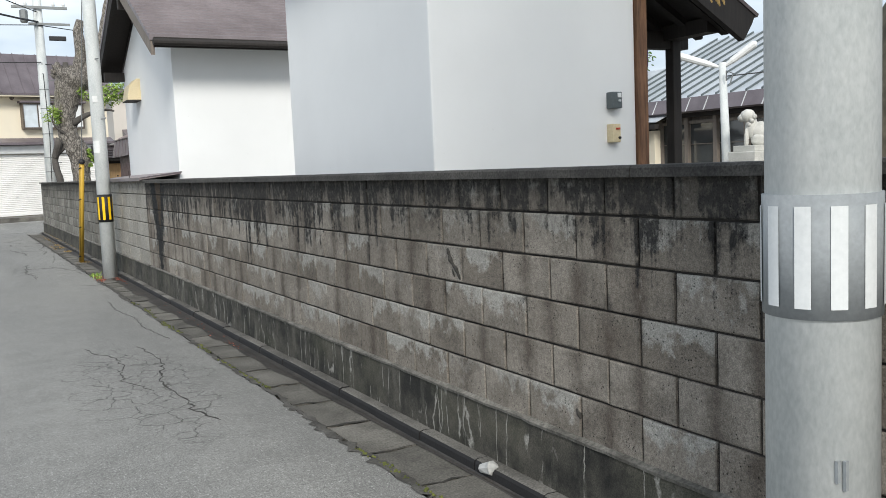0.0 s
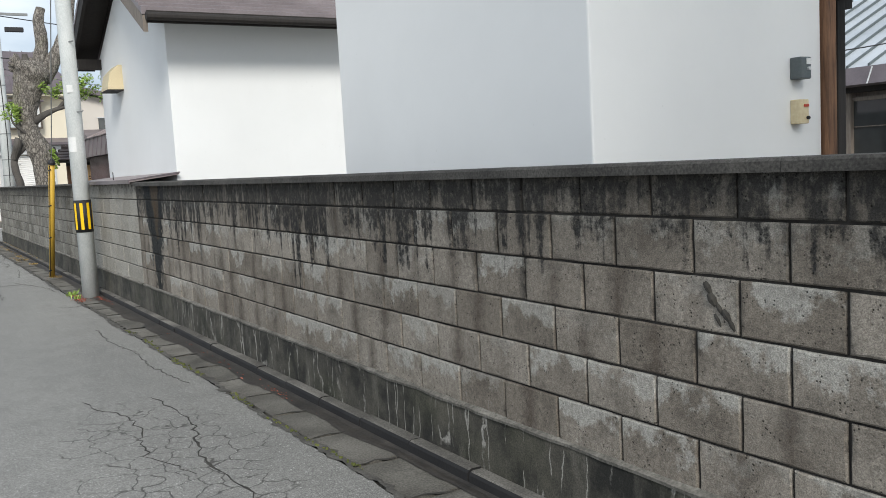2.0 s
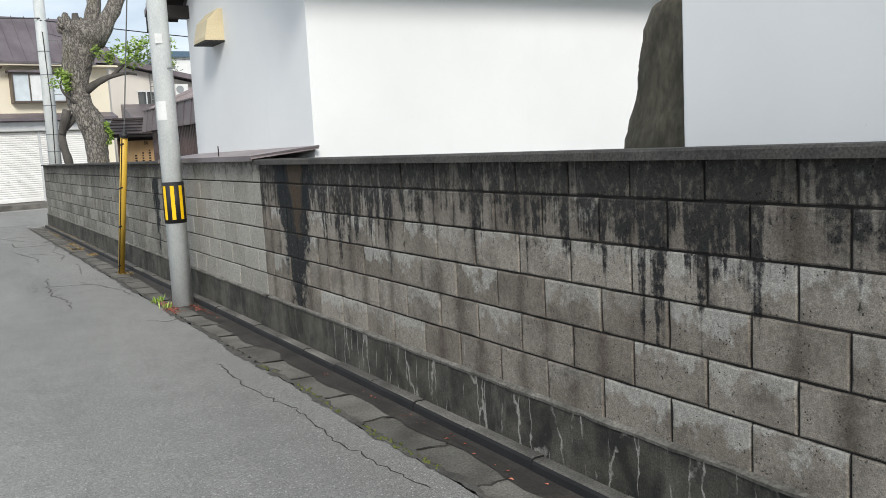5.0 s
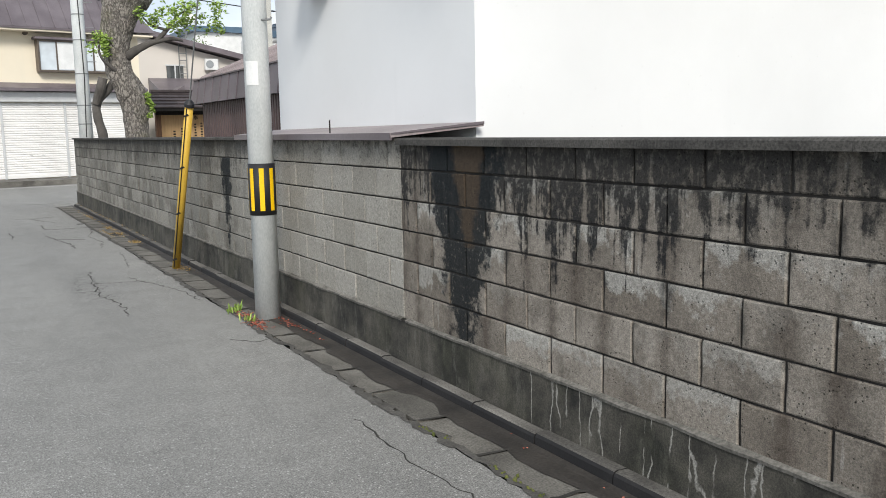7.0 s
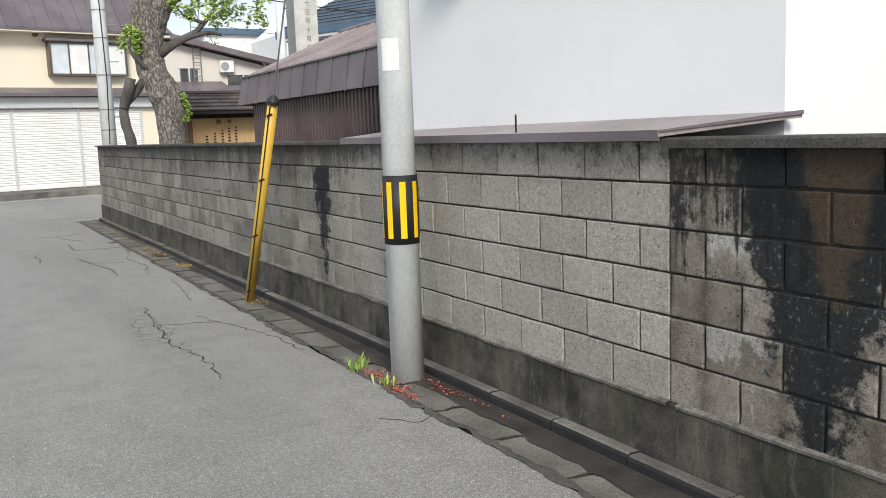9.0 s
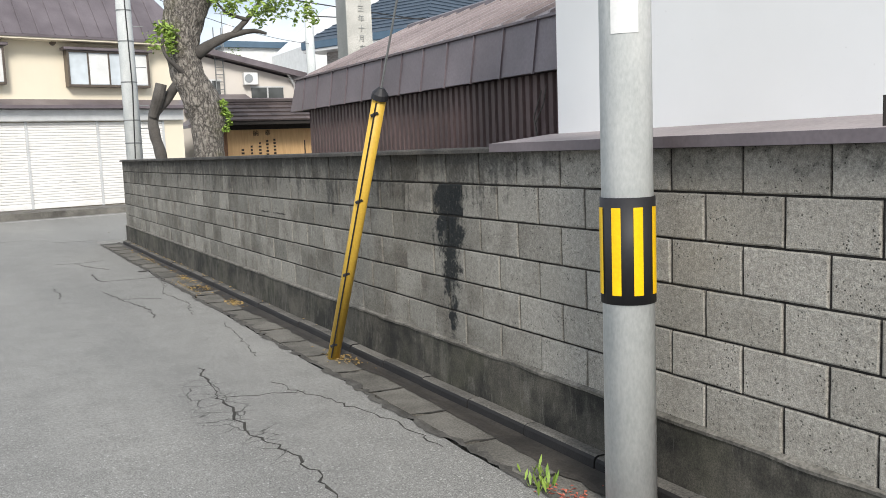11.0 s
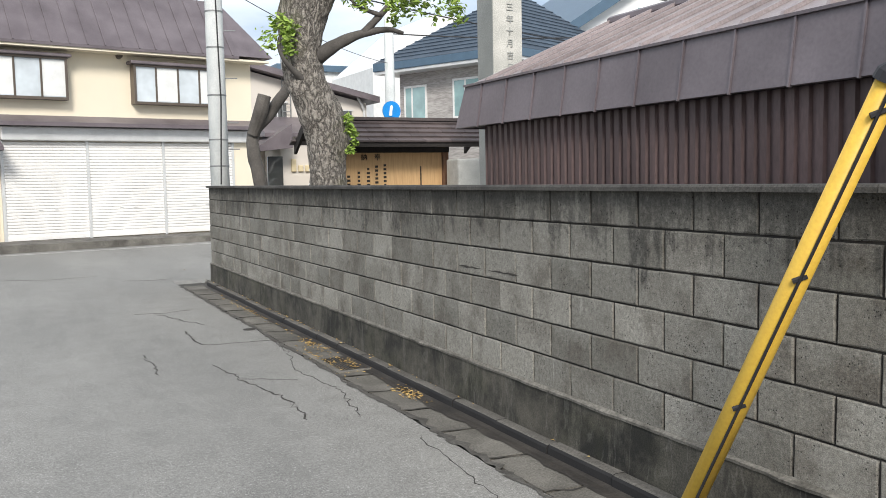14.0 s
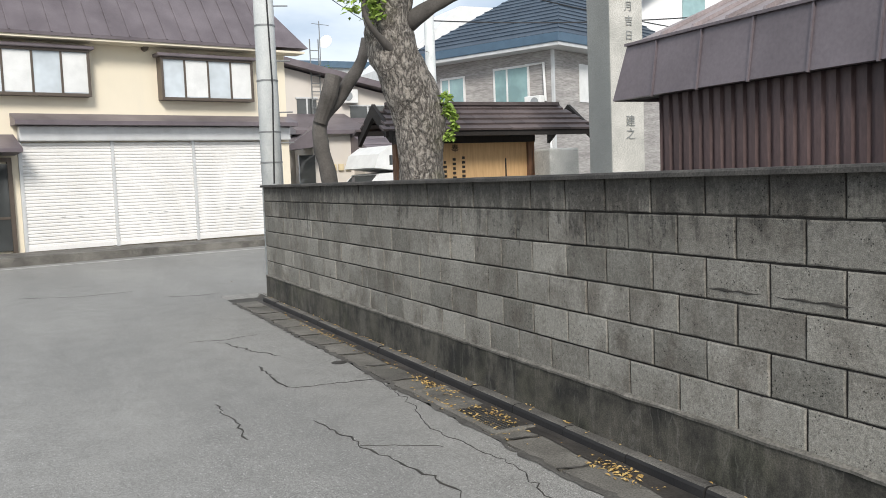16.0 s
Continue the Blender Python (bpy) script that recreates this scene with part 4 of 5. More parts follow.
part("soffit", slab((5.12, 5.82, 3.2), (6.05, 5.82, 2.66), (6.05, 9.2, 2.66), (5.12, 9.2, 3.2)), M_DARKWOOD, gate)
for k in range(10):
    y = 5.95 + k * 0.3
    part("rafter", prism([(5.2, 3.05), (6.0, 2.6), (6.02, 2.66), (5.2, 3.13)], y, y + 0.08, "y"), M_DARKWOOD, gate)
part("girder", boxes((5.8, 5.95, 6.0, 9.0, 2.62, 2.74)), M_DARKWOOD, gate)
bm = bmesh.new()
cols = []
for i in range(25):
    t = i / 24
    x = 5.5 + 0.55 * t
    cols.append([bm.verts.new((x, 7.0 + 0.02 * math.sin(i * 1.3) + d, z)) for z in (2.68 - 0.03 * math.sin(t * 3), 2.24 + 0.22 * t * t) for d in (0, 0.006)])
for a, b in zip(cols, cols[1:]):
    bm.faces.new((a[0], b[0], b[2], a[2]))
    bm.faces.new((a[1], a[3], b[3], b[1]))
    bm.faces.new((a[2], b[2], b[3], a[3]))
curtain = part("shrine_curtain", bm, M_PURPLE, smooth=True)
tagged(curtain, "purple cloth curtain hung in the gate", "curtain")

# rough standing stone between the storehouses, dark rock by the gate
def rock(name, label, sections, mat, seed):
    pts, rad = zip(*[((x, y, z), r) for x, y, z, r in sections])
    bm = tube(spline(pts, 5), list(np.interp(np.linspace(0, len(rad) - 1, 5 * (len(rad) - 1) + 1), range(len(rad)), rad)), 28, rough=0.07)
    ob = part(name, bm, mat, smooth=True)
    return tagged(ob, label, "stone")


rock("standing_stone", "tall rough brown standing stone beside white plaster", [(4.9, 10.5, 0, 0.62), (4.9, 10.5, 1.2, 0.58), (4.89, 10.5, 1.6, 0.52), (4.88, 10.5, 1.95, 0.42), (4.89, 10.5, 2.35, 0.37), (4.92, 10.5, 2.52, 0.3), (4.92, 10.5, 2.6, 0.1)], M_ROCK, 1)
rock("garden_rock", "big dark mossy rock behind the block wall", [(5.62, 4.08, 0, 1.0), (5.62, 4.05, 1.3, 0.88), (5.72, 3.95, 1.9, 0.66), (5.85, 3.8, 2.5, 0.45), (5.9, 3.7, 2.9, 0.12)], M_ROCK, 2)

# ---- shrine hall with its yard ----
def shrine_hall():
    h = thing("shrine_hall", "low timber hall with grey seamed metal roof", "building")
    part("wall", boxes((18.2, 25, 6, 26, 0, 2.75)), M_GREYWOOD, h)
    part("roof", prism([(17.75, 3.12), (22.6, 5.3), (27.5, 3.12), (27.5, 3.05), (22.6, 5.2), (17.75, 3.05)], 5, 22, "y"), M_GREYROOF, h)
    for k in range(34):
        y = 5.2 + k * 0.5
        part("seam", prism([(17.75, 3.12), (22.6, 5.3), (22.6, 5.36), (17.75, 3.17)], y, y + 0.045, "y"), M_BOXGREY, h)
    part("fascia", prism([(17.75, 3.12), (17.55, 2.74), (17.65, 2.7), (18.3, 3.0), (18.3, 3.1)], 5, 22, "y"), M_ROOFBROWN, h)
    for k in range(26):
        part("fascia_seam", prism([(17.735, 3.1), (17.535, 2.74), (17.56, 2.74), (17.76, 3.1)], 5.3 + k * 0.64, 5.33 + k * 0.64, "y"), M_PALEMETAL, h)
    # dark box drawn in place of the shade beneath the eave
    part("eave_shade", boxes((17.9, 18.25, 5, 22, 2.6, 2.72)), M_DARKWOOD, h)
    for k in range(12):
        y = 9.2 + k * 1.05
        w = part("window", boxes((18.14, 18.19, y, y + 0.92, 1.0, 2.5)), M_DARKGLASS, h, "dark window in a timber frame")
        part("frame", boxes((18.08, 18.15, y, y + 0.92, 2.42, 2.5), (18.08, 18.15, y, y + 0.06, 1.0, 2.42), (18.1, 18.14, y, y + 0.92, 1.85, 1.87)), M_GREYWOOD, w)
        part("post", boxes((18.02, 18.2, y - 0.13, y, 0, 2.62)), M_GREYWOOD, h)
    return h


shrine_hall()
annex = thing("annex", "small cream annex with a grey roof", "building")
part("wall", boxes((17.8, 22, 19.6, 24, 0, 2.3)), M_CREAM, annex)
part("roof", slab((17.3, 19.0, 2.5), (17.3, 26, 2.5), (22.5, 26, 4.6), (22.5, 19.0, 4.6)), M_GREYROOF, annex)
part("eave", boxes((17.25, 17.4, 19.0, 26, 2.32, 2.46)), M_DARKWOOD, annex)

lamp = thing("yard_lamp", "slim white concrete lamp post with two long heads", "street lamp")
part("post", tube([(14.7, 14.0, 0), (14.6, 14.05, 3.5)], [0.11, 0.075], 14), M_POLE, lamp, smooth=True)
for dx, dy, dz in ((-0.55, 0.55, 0.28), (0.35, -0.35, 0.35)):
    a = Vector((14.6, 14.05, 3.38))
    hd = part("lamp_head", tube([a + Vector((dx, dy, dz)) * 0.1, a + Vector((dx, dy, dz)) * 0.4, a + Vector((dx, dy, dz)) * 1.3, a + Vector((dx, dy, dz)) * 1.4], [0.03, 0.07, 0.085, 0.02], 10), M_PAPER, lamp)
part("bracket", tube([(14.55, 13.9, 3.1), (14.5, 13.85, 3.3), (14.7, 13.85, 3.25), (14.65, 13.9, 3.0)], 0.015, 6), M_GUY, lamp)


def lion():
    bm = bmesh.new()
    def blob(x, y, z, sx, sy, sz):
        r = bmesh.ops.create_icosphere(bm, subdivisions=3, radius=1, matrix=Matrix.Translation((x, y, z)) @ Matrix.Diagonal((sx, sy, sz, 1)))
        for v in r["verts"]:
            v.co += v.co.normalized() * 0.02 * noise.noise(v.co * 14)
    blob(0.0, 0.12, 0.28, 0.13, 0.2, 0.2)
    blob(0.0, -0.03, 0.36, 0.12, 0.13, 0.25)
    blob(0.0, -0.1, 0.6, 0.15, 0.15, 0.14)
    blob(0.0, -0.22, 0.57, 0.09, 0.08, 0.08)
    blob(-0.08, -0.13, 0.15, 0.045, 0.05, 0.2)
    blob(0.08, -0.13, 0.15, 0.045, 0.05, 0.2)
    blob(-0.1, 0.1, 0.1, 0.06, 0.15, 0.12)
    blob(0.1, 0.1, 0.1, 0.06, 0.15, 0.12)
    blob(0.0, 0.3, 0.36, 0.06, 0.07, 0.18)
    for k in range(9):
        a = k * 0.7
        blob(0.11 * math.cos(a), -0.02 + 0.05 * math.sin(a * 2), 0.5 + 0.12 * math.sin(a), 0.05, 0.05, 0.05)
    return bm


st = tagged(part("lion_statue", lion(), M_STONE, smooth=True), "pale stone guardian lion sitting on a pedestal", "statue")
st.matrix_basis = pose(14.55, 13.2, 1.72, 0, 0, -140)
ped = thing("statue_pedestal", "carved pale stone pedestal under the lion", "pedestal")
part("block", boxes((14.2, 14.9, 12.85, 13.55, 0.0, 1.6), bevel=0.02), M_STONE, ped)
part("slab", boxes((14.27, 14.83, 12.92, 13.48, 1.6, 1.72), bevel=0.01), M_STONE, ped)
lan = thing("stone_lantern", "tall pale stone lantern in the shrine yard", "stone lantern", pose(15.0, 11.0, 0))
part("shaft", tube([(0, 0, 0), (0, 0, 0.4), (0, 0, 1.0), (0, 0, 1.85)], [0.45, 0.3, 0.22, 0.18], 12), M_STONE, lan)
part("table", tube([(0, 0, 1.85), (0, 0, 1.95), (0, 0, 2.03)], [0.2, 0.36, 0.34], 6), M_STONE, lan)
part("light_box", tube([(0, 0, 2.03), (0, 0, 2.4)], [0.2, 0.22], 6), M_STONEDARK, lan)
part("cap", tube([(0, 0, 2.4), (0, 0, 2.46), (0, 0, 2.6), (0, 0, 2.72)], [0.5, 0.52, 0.25, 0.12], 6), M_STONE, lan)
part("finial", tube([(0, 0, 2.72), (0, 0, 2.82), (0, 0, 2.9), (0, 0, 3.05)], [0.07, 0.13, 0.12, 0.02], 12), M_STONE, lan)

# ---- shed ----
def shed():
    s = thing("shed", "brown shed of ribbed steel with a hung metal eave", "shed")
    pts = []
    n = 62
    y0, y1 = 17.05, 23.45
    for i in range(n):
        a = y0 + (y1 - y0) * i / n
        d = (y1 - y0) / n
        pts += [(3.81, a), (3.81, a + d * 0.5), (3.834, a + d * 0.62), (3.834, a + d * 0.9)]
    pts += [(3.81, y1), (6.8, y1), (6.8, y0)]
    part("wall", prism(pts, 0.0, 2.5, "z"), M_CORRUGATED, s, "brown ribbed steel wall")
    # hung eave of folded sheets
    for k in range(14):
        a = 23.86 - 0.465 * (k + 1)
        b = a + 0.465
        up = 0.11 if k == 0 else 0
        bm = slab((3.70, b, 2.13), (3.70, a, 2.13), (3.76, a, 2.53), (3.76, b - up, 2.53))
        part("eave_panel", bm, M_ROOFBROWN, s)
        part("eave_seam", prism([(3.686, 2.12), (3.715, 2.12), (3.775, 2.535), (3.746, 2.545)], a - 0.007, a + 0.007, "y"), M_ROOFBROWN, s)
    part("eave_panel", slab((6.0, 23.86, 2.13), (3.70, 23.86, 2.13), (3.76, 23.75, 2.53), (6.0, 23.75, 2.53)), M_ROOFBROWN, s)
    part("soffit", boxes((3.72, 3.9, 17.05, 23.8, 2.13, 2.15)), M_DARKWOOD, s)
    part("drip_edge", boxes((3.735, 3.79, 17.2, 23.75, 2.528, 2.548)), M_ROOFBROWN, s)
    part("roof", slab((3.77, 17.0, 2.54), (5.3, 17.0, 3.2), (5.3, 23.4, 3.2), (3.77, 23.75, 2.54)), M_SHEDROOF, s, "faded brown seamed roof")
    part("roof", slab((5.3, 17.0, 3.2), (7.0, 17.0, 2.5), (7.0, 23.75, 2.5), (5.3, 23.4, 3.2)), M_SHEDROOF, s)
    for k in range(20):
        y = 17.2 + k * 0.325
        part("seam", prism([(3.78, 2.545), (5.3, 3.203), (5.3, 3.235), (3.8, 2.585)], y, y + 0.03, "y"), M_SHEDROOF, s)
    part("ridge_cap", tube([(5.3, 17.0, 3.2), (5.3, 23.42, 3.2)], 0.06, 8), M_ROOFBROWN, s)
    return s


shed()
vine = tagged(part("dry_vine", tube([(3.79, 18.35, 1.55), (3.78, 18.4, 1.8), (3.79, 18.3, 2.0)], [0.012, 0.008, 0.004], 6, tube([(3.79, 18.4, 1.75), (3.77, 18.25, 1.9), (3.78, 18.22, 2.05)], [0.008, 0.006, 0.003], 6), rough=0.4), M_SMOOTHBARK), "thin dry vine on the ribbed steel wall", "plant")

# ---- monument, notice board, stones ----
mon = thing("stone_monument", "tall square grey granite pillar with carved writing", "monument")
part("pillar", boxes((5.73, 6.2, 26.62, 27.06, 0.4, 5.6), bevel=0.012), M_STONEDARK, mon)
part("base", boxes((5.5, 6.45, 26.4, 27.3, 0, 0.42), bevel=0.02), M_STONE, mon)
# thin front skin, paler than the pillar's other sides
part("face", boxes((5.735, 6.197, 26.614, 26.6205, 0.45, 5.58)), M_STONE, mon, "pale granite front face")


def carved(chars, x, y, z, step, size, parent, mat):
    for i, ch in enumerate(chars):
        o = new("character", text_mesh(ch, size))
        o.data.materials.append(mat)
        o.parent = parent
        o.matrix_basis = pose(x, y, z - i * step, 90, 0, 0)


carved("四十三年十月吉日", 6.0, 26.608, 4.30, 0.165, 0.12, mon, M_STONEDARK)
carved("建之", 6.0, 26.608, 2.16, 0.15, 0.14, mon, M_STONEDARK)
stone = tagged(part("stone_post", boxes((6.35, 6.85, 28.9, 29.35, 0, 1.95), bevel=0.03), M_STONE), "squat weathered stone post beside the notice board", "stone post")

board = thing("notice_board", "roofed timber notice board with pale writing panel", "notice board")
for x in (4.28, 6.42):
    part("post", boxes((x, x + 0.12, 29.62, 29.76, 0, 2.2), bevel=0.008), M_BROWNWOOD, board)
part("panel", boxes((4.4, 6.42, 29.66, 29.7, 0.9, 2.08)), M_BOARD, board, "pale orange board")
part("rail", boxes((4.28, 6.54, 29.6, 29.75, 2.08, 2.24)), M_DARKWOOD, board)
for side, ye in ((1, 29.1), (-1, 30.3)):
    for r in range(5):
        t0, t1 = r / 5, (r + 1) / 5
        ya, yb = ye + (29.7 - ye) * t0, ye + (29.7 - ye) * (t1 + 0.04)
        za, zb = 2.24 + 0.4 * t0 + 0.02, 2.24 + 0.4 * t1
        inset = 0.36
        n = 7
        for k in range(n):
            xa0, xb0 = 3.9 + inset * t0, 7.34 - inset * t0
            w = (xb0 - xa0) / n
            off = (r % 2) * w * 0.4
            xa, xb = max(xa0, xa0 + k * w - off), xa0 + (k + 1) * w - (off if k < n - 1 else 0)
            part("shingle", slab((xa, ya, za), (xb - 0.006, ya, za), (xb - 0.006, yb, zb), (xa, yb, zb)) if side == 1 else slab((xb - 0.006, ya, za), (xa, ya, za), (xa, yb, zb), (xb - 0.006, yb, zb)), M_SHINGLE, board)
part("ridge_cap", boxes((4.2, 7.0, 29.62, 29.78, 2.62, 2.67)), M_SHINGLE, board)
for x in (3.98, 7.2):
    part("bargeboard", prism([(29.1, 2.08), (29.1, 2.24), (29.7, 2.64), (30.3, 2.24), (30.3, 2.08), (29.7, 2.46)], x, x + 0.05, "x"), M_DARKWOOD, board)
part("eave_beam", boxes((3.95, 7.28, 29.14, 29.22, 2.16, 2.24)), M_DARKWOOD, board)
for ch, x in (("納", 4.98), ("奉", 5.22)):
    o = new("character", text_mesh(ch, 0.12))
    o.data.materials.append(M_INK)
    o.parent, o.matrix_basis = board, pose(x, 29.655, 2.0, 90, 0, 0)
rng = random.Random(3)
for x, top in ((5.35, 1.9), (5.2, 1.88), (5.05, 1.84), (4.88, 1.78), (4.7, 1.72)):
    z = top
    while z > 1.1:
        w = rng.uniform(0.018, 0.03)
        part("writing_bar", boxes((x - w, x + w, 29.652, 29.659, z - 0.05, z - 0.012)), M_INK, board)
        z -= 0.066
stake = tagged(part("stake", tube([(5.85, 29.3, 0), (5.85, 29.3, 1.84)], 0.012, 6), M_DARKWOOD), "thin dark stake before the notice board", "stake")

# ---- trees ----
def old_tree():
    t = thing("old_tree", "gnarled old pollarded tree with sparse spring leaves", "tree")
    spine = spline([(3.28, 26.55, -0.1), (3.28, 26.55, 0.9), (3.27, 26.55, 1.7), (3.27, 26.55, 2.15), (3.19, 26.55, 2.5), (3.04, 26.55, 2.8), (2.98, 26.58, 3.15), (3.0, 26.6, 3.6), (3.12, 26.6, 4.05), (3.25, 26.6, 4.4), (3.28, 26.6, 4.62)], 8)
    r = np.interp(np.linspace(0, 10, len(spine)), range(11), [0.36, 0.26, 0.22, 0.27, 0.275, 0.24, 0.24, 0.275, 0.35, 0.45, 0.3])
    part("trunk", tube(spine, list(r), 40, rough=0.16), M_BARK, t, smooth=True)
    limbs = (
        ([(3.35, 26.6, 4.4), (3.5, 26.6, 5.0), (3.48, 26.6, 5.6), (3.56, 26.6, 5.95)], [0.2, 0.15, 0.13, 0.11]),
        ([(3.4, 26.55, 4.2), (3.75, 26.5, 4.7), (4.05, 26.5, 5.3), (4.25, 26.5, 6.2), (4.5, 26.4, 7.2)], [0.26, 0.18, 0.15, 0.12, 0.08]),
        ([(2.95, 26.5, 4.45), (2.88, 26.5, 4.72), (2.9, 26.5, 4.8)], [0.12, 0.08, 0.05]),
        ([(3.1, 26.5, 4.55), (3.08, 26.5, 4.8)], [0.1, 0.06]),
        ([(3.15, 26.5, 3.15), (3.4, 26.4, 3.32), (3.69, 26.3, 3.44), (4.0, 26.25, 3.5), (4.2, 26.2, 3.46)], [0.1, 0.07, 0.055, 0.035, 0.02]),
        ([(3.69, 26.3, 3.44), (3.95, 26.2, 3.72), (4.15, 26.1, 3.98), (4.4, 26.0, 4.05)], [0.05, 0.035, 0.02, 0.01]),
        ([(3.9, 26.2, 3.66), (3.6, 26.2, 3.75), (3.45, 26.2, 3.9)], [0.03, 0.02, 0.01]),
        ([(2.95, 26.4, 2.85), (2.7, 26.3, 3.05), (2.62, 26.3, 3.25), (2.68, 26.3, 3.45)], [0.05, 0.03, 0.02, 0.01]),
    )
    for pts, rad in limbs:
        sp = spline(pts, 6)
        rr = np.interp(np.linspace(0, len(rad) - 1, len(sp)), range(len(rad)), rad)
        part("limb", tube(sp, list(rr), 14, rough=0.2), M_BARK if rad[0] > 0.1 else M_SMOOTHBARK, t, smooth=True)
    rg = random.Random(8)
    for k in range(18):
        a = rg.uniform(0, 6.28)
        z = rg.uniform(4.2, 4.75)
        p = Vector((3.2 + 0.42 * math.cos(a), 26.6 + 0.42 * math.sin(a), z))
        part("knob", tube([p - Vector((0.08 * math.cos(a), 0.08 * math.sin(a), 0.03)), p, p + Vector((0.07 * math.cos(a), 0.07 * math.sin(a), 0.06))], [0.08, 0.075, 0.03], 8, rough=0.5), M_BARK, t, smooth=True)
    centres = [((4.35 + rg.uniform(-0.55, 0.6), 26.1 + rg.uniform(-0.4, 0.4), 3.95 + rg.uniform(-0.3, 0.28)), 0.16) for _ in range(34)]
    centres += [((3.55 + rg.uniform(-0.2, 0.25), 26.2, 3.85 + rg.uniform(-0.1, 0.15)), 0.13) for _ in range(7)]
    centres += [((2.62 + rg.uniform(-0.16, 0.16), 26.3, 3.32 + rg.uniform(-0.2, 0.2)), 0.13) for _ in range(11)]
    centres += [((3.5 + rg.uniform(-0.05, 0.06), 26.33, z), 0.07) for z in (2.0, 2.1, 2.2, 2.3, 2.4)]
    part("crown", leaves(centres, 26, 0.05, rg), M_LEAF, t, "fresh green leaves")
    return t


def stub_tree():
    t = thing("bent_tree", "bent dark sapling trunk with a sawn-off stub", "tree")
    sp = spline([(2.98, 28.43, 0), (2.92, 28.43, 1.5), (2.82, 28.43, 2.0), (2.84, 28.43, 2.35), (3.1, 28.42, 2.65), (3.35, 28.4, 3.0), (3.45, 28.4, 3.3)], 6)
    part("trunk", tube(sp, list(np.linspace(0.105, 0.07, len(sp))), 14, rough=0.16), M_SMOOTHBARK, t, smooth=True)
    part("stub", tube([(2.80, 28.38, 2.3), (2.9, 28.3, 2.62), (2.96, 28.28, 2.85)], [0.085, 0.1, 0.095], 12, rough=0.1), M_SMOOTHBARK, t)
    return t


old_tree()
stub_tree()
# Only the catkin twig shows; trunk and crown are added to block sun.
def shade_tree():
    t = thing("shade_tree", "unseen tree added to shade the storehouse, with a catkin twig", "tree")
    sp = spline([(6.2, -3.2, 0), (6.0, -3.0, 2.5), (5.0, -2.8, 5.0), (3.4, -2.5, 7.2), (2.4, -2.3, 8.6)], 6)
    part("trunk", tube(sp, list(np.linspace(0.38, 0.12, len(sp))), 16, rough=0.15), M_BARK, t, smooth=True)
    twig = spline([(4.6, -2.4, 5.8), (5.2, 0.5, 5.4), (4.6, 2.8, 4.0), (3.95, 3.9, 2.62), (3.8, 4.05, 2.5)], 6)
    part("limb", tube(twig, list(np.linspace(0.07, 0.006, len(twig))), 8, rough=0.2), M_SMOOTHBARK, t)
    for k, p in enumerate(twig[-7:]):
        part("catkin", tube([p, p - np.array((0.01, 0, 0.04)), p - np.array((0.0, 0.01, 0.09))], [0.006, 0.011, 0.004], 6), M_DRYLEAF, t)
    rg = random.Random(77)
    part("crown", leaves([((2.3 + rg.gauss(0, 1.3), -2.2 + rg.gauss(0, 1.1), 8.3 + rg.gauss(0, 0.9)), 0.7) for _ in range(70)], 60, 0.11, rg), M_LEAF, t)
    return t


shade_tree()
for x, y, z, s, n in ((20.5, 24.5, 5.4, 1.5, 60), (11.5, 60, 5.0, 2.2, 50), (4.4, 38.0, 4.4, 0.9, 0)):
    if not n:
        continue
    t = thing("garden_tree", "dense dark green tree behind the roofs", "tree")
    part("trunk", tube(spline([(x, y, 0), (x + 0.2, y, z * 0.5), (x, y, z)], 4), list(np.linspace(0.2, 0.05, 9)), 10, rough=0.2), M_SMOOTHBARK, t)
    rg = random.Random(int(x * 10))
    part("crown", leaves([((x + rg.gauss(0, s * 0.55), y + rg.gauss(0, s * 0.5), z + rg.gauss(0, s * 0.35)), s * 0.3) for _ in range(n)], 40, 0.09, rg), M_LEAFDARK, t)

